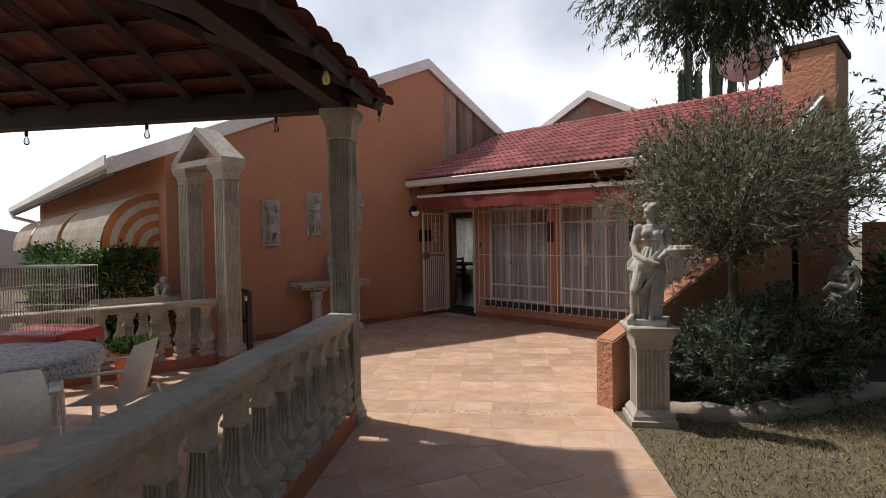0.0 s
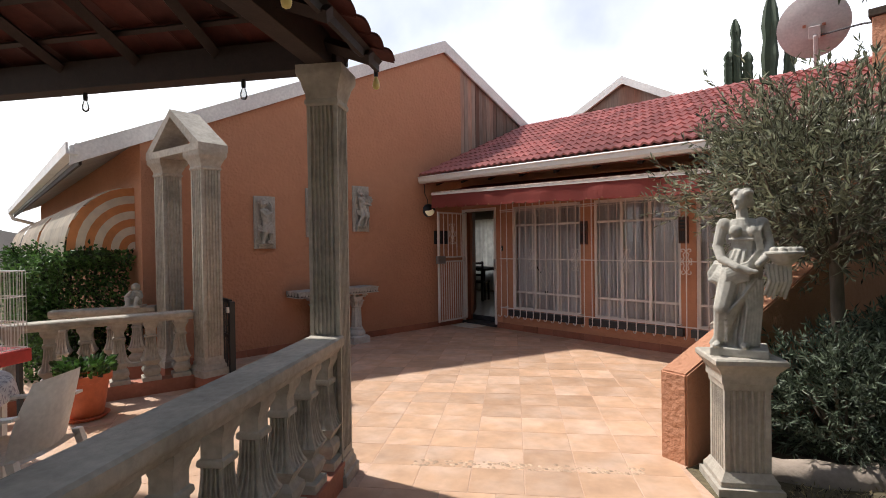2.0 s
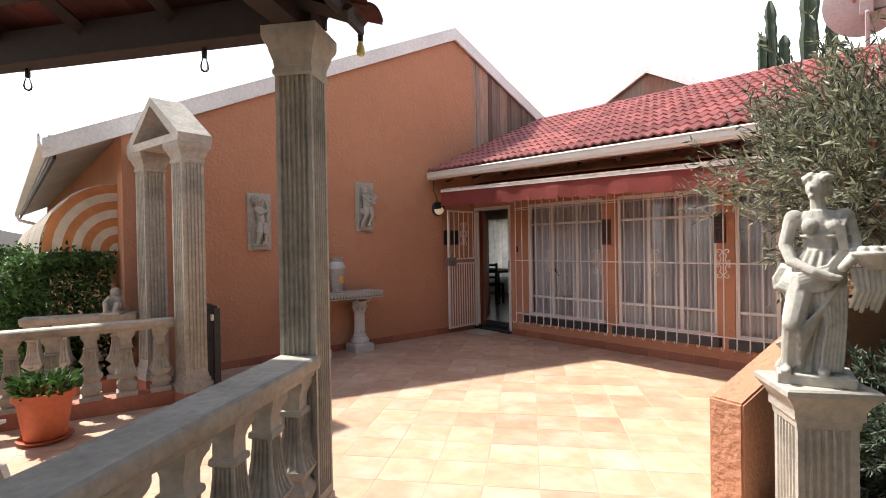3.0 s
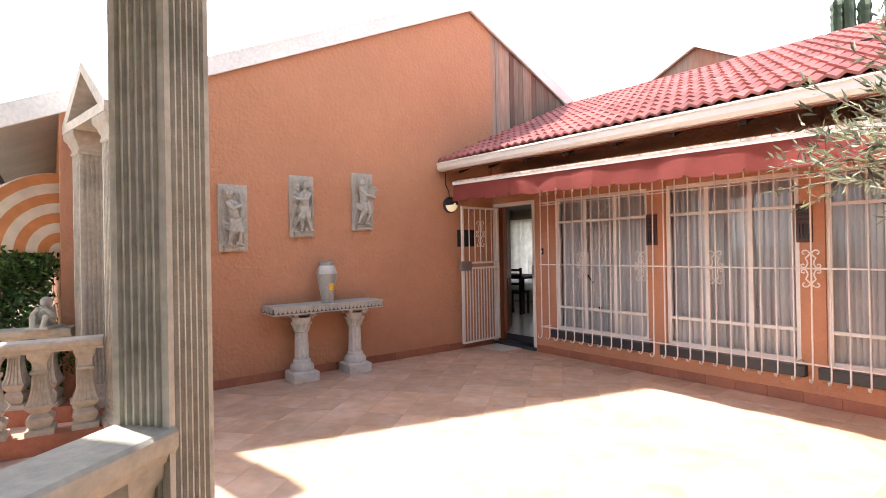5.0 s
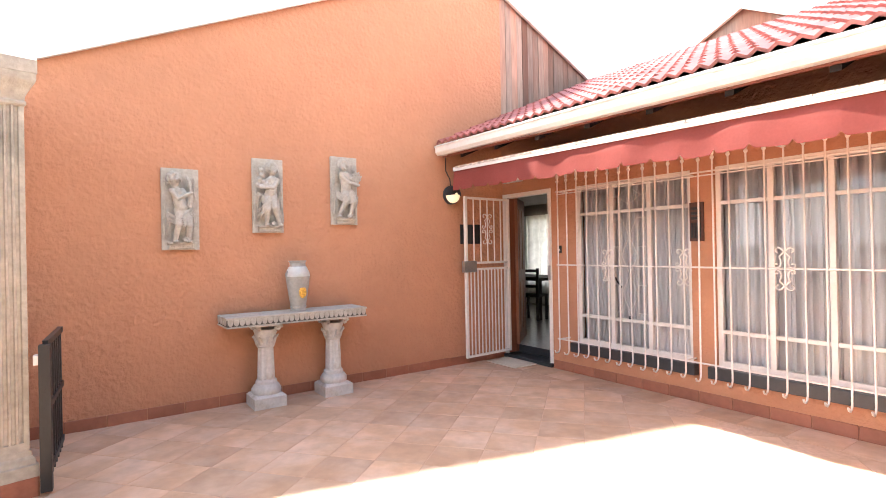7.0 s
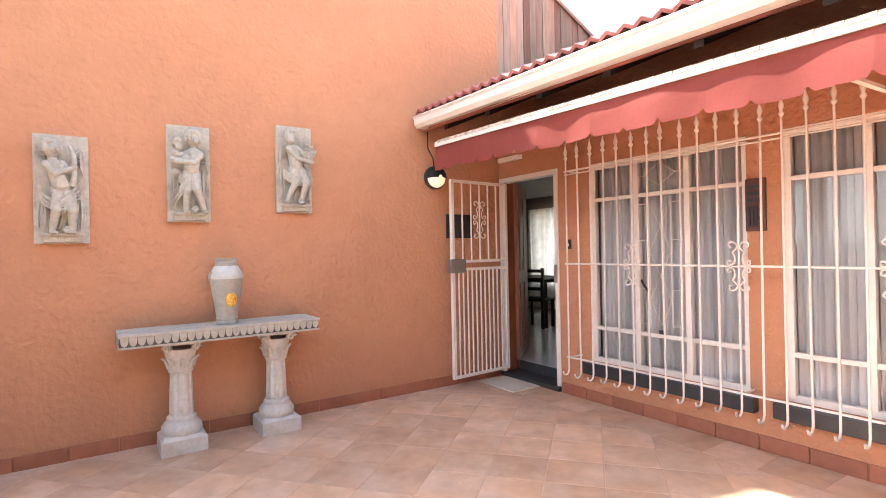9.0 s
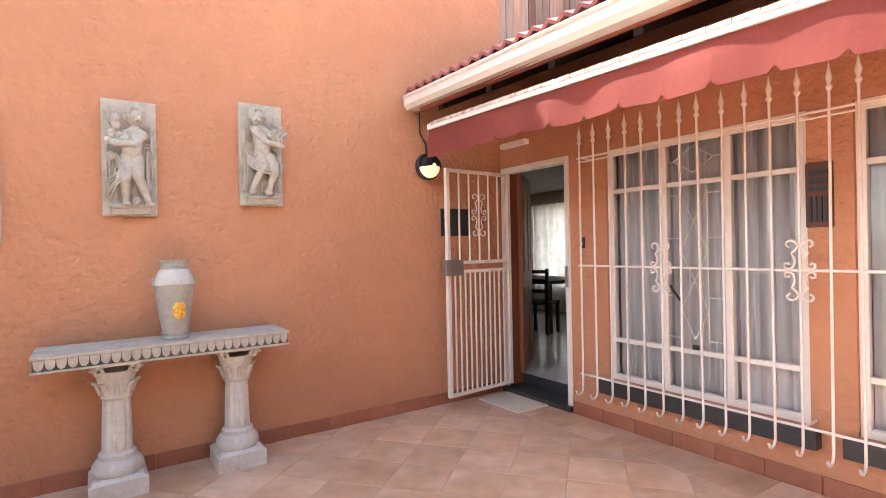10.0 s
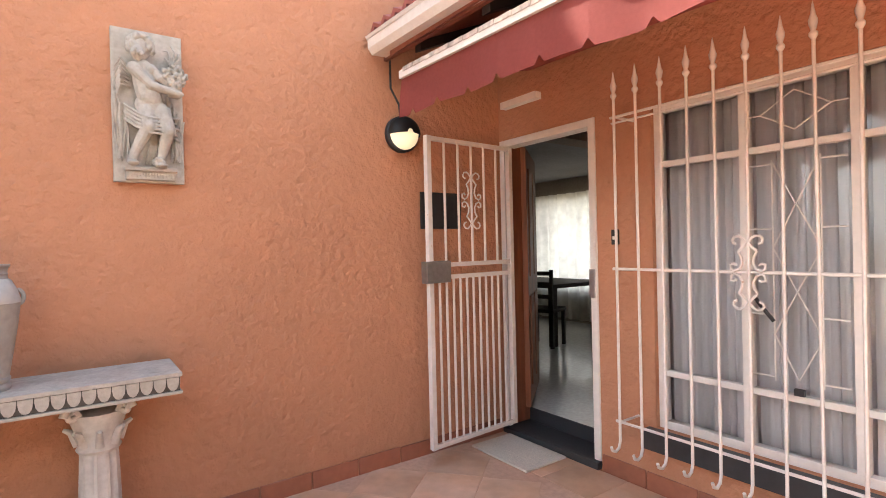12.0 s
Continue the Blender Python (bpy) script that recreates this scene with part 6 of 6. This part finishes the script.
# neighbour beyond the hedge
nb = thing("neighbour_house", "distant neighbour house with a grey tiled roof", "house", m=pose(-30, 1.5, -1.5))
part("wall", boxed(-4, -6, 0, 4, 6, 2.4), PLASTER, nb)
bm = bmesh.new()
prism(bm, [(-7, 2.3), (0, 4.0), (7, 2.3)], "x", -4.6, 4.6)
part("roof", bm, SHEET, nb)
bm = bmesh.new()
box(bm, -16.4, -5, -0.1, -16.2, 1.9, 1.0)
structure("wall_yard", bm, ORANGE, "low orange yard wall beyond the hedge")

# ---- pieces: skirting and floor tiles ----
skirt = thing("baseboard", "reddish-brown skirting tiles along the patio walls", "baseboard", kind="structure")
bm = bmesh.new()
box(bm, 0, 0.003, -0.01, 0.012, 0.297, 0.1)
bmesh.ops.bevel(bm, geom=bm.edges[:], offset=0.003, segments=1, affect="EDGES")
SK = mesh_of(bm, "skirting_tile", SKIRT)
y = 3.3
while y < 8.6:
    part("skirting_tile", SK, None, skirt, m=pose(WX + 0.001, y, random.uniform(-0.003, 0.002)))
    y += 0.3
x = DOOR[1] + 0.01
while x < -2.2:
    part("skirting_tile", SK, None, skirt, m=pose(x, WY - 0.001, random.uniform(-0.003, 0.002), 0, 0, -90))
    x += 0.3

floor = bpy.data.objects["floor"]
TS = 0.352


def tile_mesh(w, h):
    bm = bmesh.new()
    e = 0.003
    box(bm, -w / 2 + e, -h / 2 + e, -0.012, w / 2 - e, h / 2 - e, 0.0)
    bmesh.ops.bevel(bm, geom=[ed for ed in bm.edges if all(v.co.z > -0.001 for v in ed.verts)], offset=0.0014, segments=1, affect="EDGES")
    return mesh_of(bm, "floor_tile", TILE)


FT = tile_mesh(TS, TS)
rest_v, rest_f = [], []
count = 0


def lay(p, ang, near):
    """One tile: the near ones are objects, the rest join one mesh."""
    global count
    m = Matrix.Translation((p.x, p.y, random.uniform(-0.0006, 0.0006))) @ Matrix.Rotation(ang + random.uniform(-0.004, 0.004), 4, "Z")
    if near and count < 330:
        part("floor_tile", FT, None, floor, m=m)
        count += 1
    else:
        i = len(rest_v)
        rest_v.extend([m @ v.co for v in FT.vertices])
        rest_f.extend([[i + k for k in pl.vertices] for pl in FT.polygons])


def inside(x, y, poly):
    c = False
    for (xa, ya), (xb, yb) in zip(poly, poly[1:] + poly[:1]):
        if (ya > y) != (yb > y) and x < (xb - xa) * (y - ya) / (yb - ya) + xa:
            c = not c
    return c


BAND = Vector((-2.53, 4.56, 0))
PATIO = [(-7.59, 3.3), (-7.59, 8.72), (-1.6, 8.72), (-2.02, 5.25), (-3.2, 3.75), (-6.5, 3.4)]
for i in range(-40, 41):
    for j in range(-40, 41):
        # patio tiles lie along the path's axes, beyond the band
        p = BAND + PW * (i * TS) + PV * ((j + 0.5) * TS)
        if j >= 0 and inside(p.x, p.y, [(-7.75, 3.2), (-7.75, 8.8), (-1.75, 8.8), (-1.95, 5.2), (-3.3, 3.5)]) and p.x > WX + 0.1 and p.y < WY - 0.46:
            lay(p, DIAG, True)
for i in range(22):
    for j in range(1):
        p = Vector((WX + 0.2 + (i + 0.5 * j) * TS, WY - 0.02 - (j + 0.5) * TS, 0))
        if p.x < -1.75:
            lay(p, 0, True)
# two rows across, one column along the lawn edge, diamonds between
EDGE_R = 0.93
for i in range(-9, 4):
    for j in (-1, -2):
        p = BAND + PW * (i * TS + (0.5 * TS if j == -2 else 0)) + PV * ((j + 0.5) * TS)
        if -1.3 < (p - BAND).dot(PW) < EDGE_R - 0.05:
            lay(p, DIAG, True)
for j in range(-22, -2):
    lay(BAND + PW * (EDGE_R - TS / 2) + PV * ((j + 0.5) * TS), DIAG, True)
for i in range(-30, 31):
    for j in range(-30, 31):
        p = BAND + Matrix.Rotation(radians(-21), 3, "Z") @ Vector((i * TS, j * TS, 0))
        a, b = (p - BAND).dot(PW), (p - BAND).dot(PV)
        if -0.95 < a < EDGE_R - TS * 1.4 and -7.2 < b < -2 * TS - 0.22:
            lay(p, radians(-21), True)
        if a < -1.25 and -8 < b < 1.0 and p.x > -7.4 and p.y > -3.5 and not inside(p.x, p.y, PATIO):
            lay(p, radians(-21), False)
ob = part("tile_field", strips(rest_v, rest_f, "tile_field", TILE), None, floor)
ob["kind"] = "stuff"
# small pebble strip where path meets patio
bm = bmesh.new()
rng = np.random.default_rng(5)
for k in range(240):
    p = BAND + PW * rng.uniform(-0.95, 0.62) + PV * rng.uniform(0.0, 0.11)
    blob(bm, (p.x, p.y, -0.006), rng.uniform(0.012, 0.024), (1.2, 1, 0.42), seg=6)
ob = part("pebbles", bm, mat("beige_pebbles", (0.5, 0.35, 0.24), 0.8, rand=0.15, island=True), floor)
ob["kind"] = "stuff"

# dry grass blades on the lawn
rng = np.random.default_rng(9)
gp = []
while len(gp) < 42000:
    x, y = rng.uniform(-1.6, 3.2), rng.uniform(1.5, 7.9)
    if (Vector((x, y, 0)) - BAND).dot(PW) > EDGE_R + 0.02 and not inside(x, y, CURVE + [(3.0, 11.0), (-1.2, 9.0), (-1.75, 5.7)]) and (abs(x + 1.6) > 0.25 or abs(y - 5.27) > 0.25):
        gp.append((x, y, -0.012))
GRASS = leafmat("dry_grass", (0.26, 0.21, 0.11), 0.8, 0.2, 0.7)
gd = rng.normal(0, 0.7, (len(gp), 3))
gd[:, 2] = np.abs(gd[:, 2]) + 0.35
gr = new("grass", leaves(gp, gd, 0.045, 0.006, "grass", GRASS, rng))
tagged(gr, "short patchy dry grass on the lawn", "grass", kind="stuff")
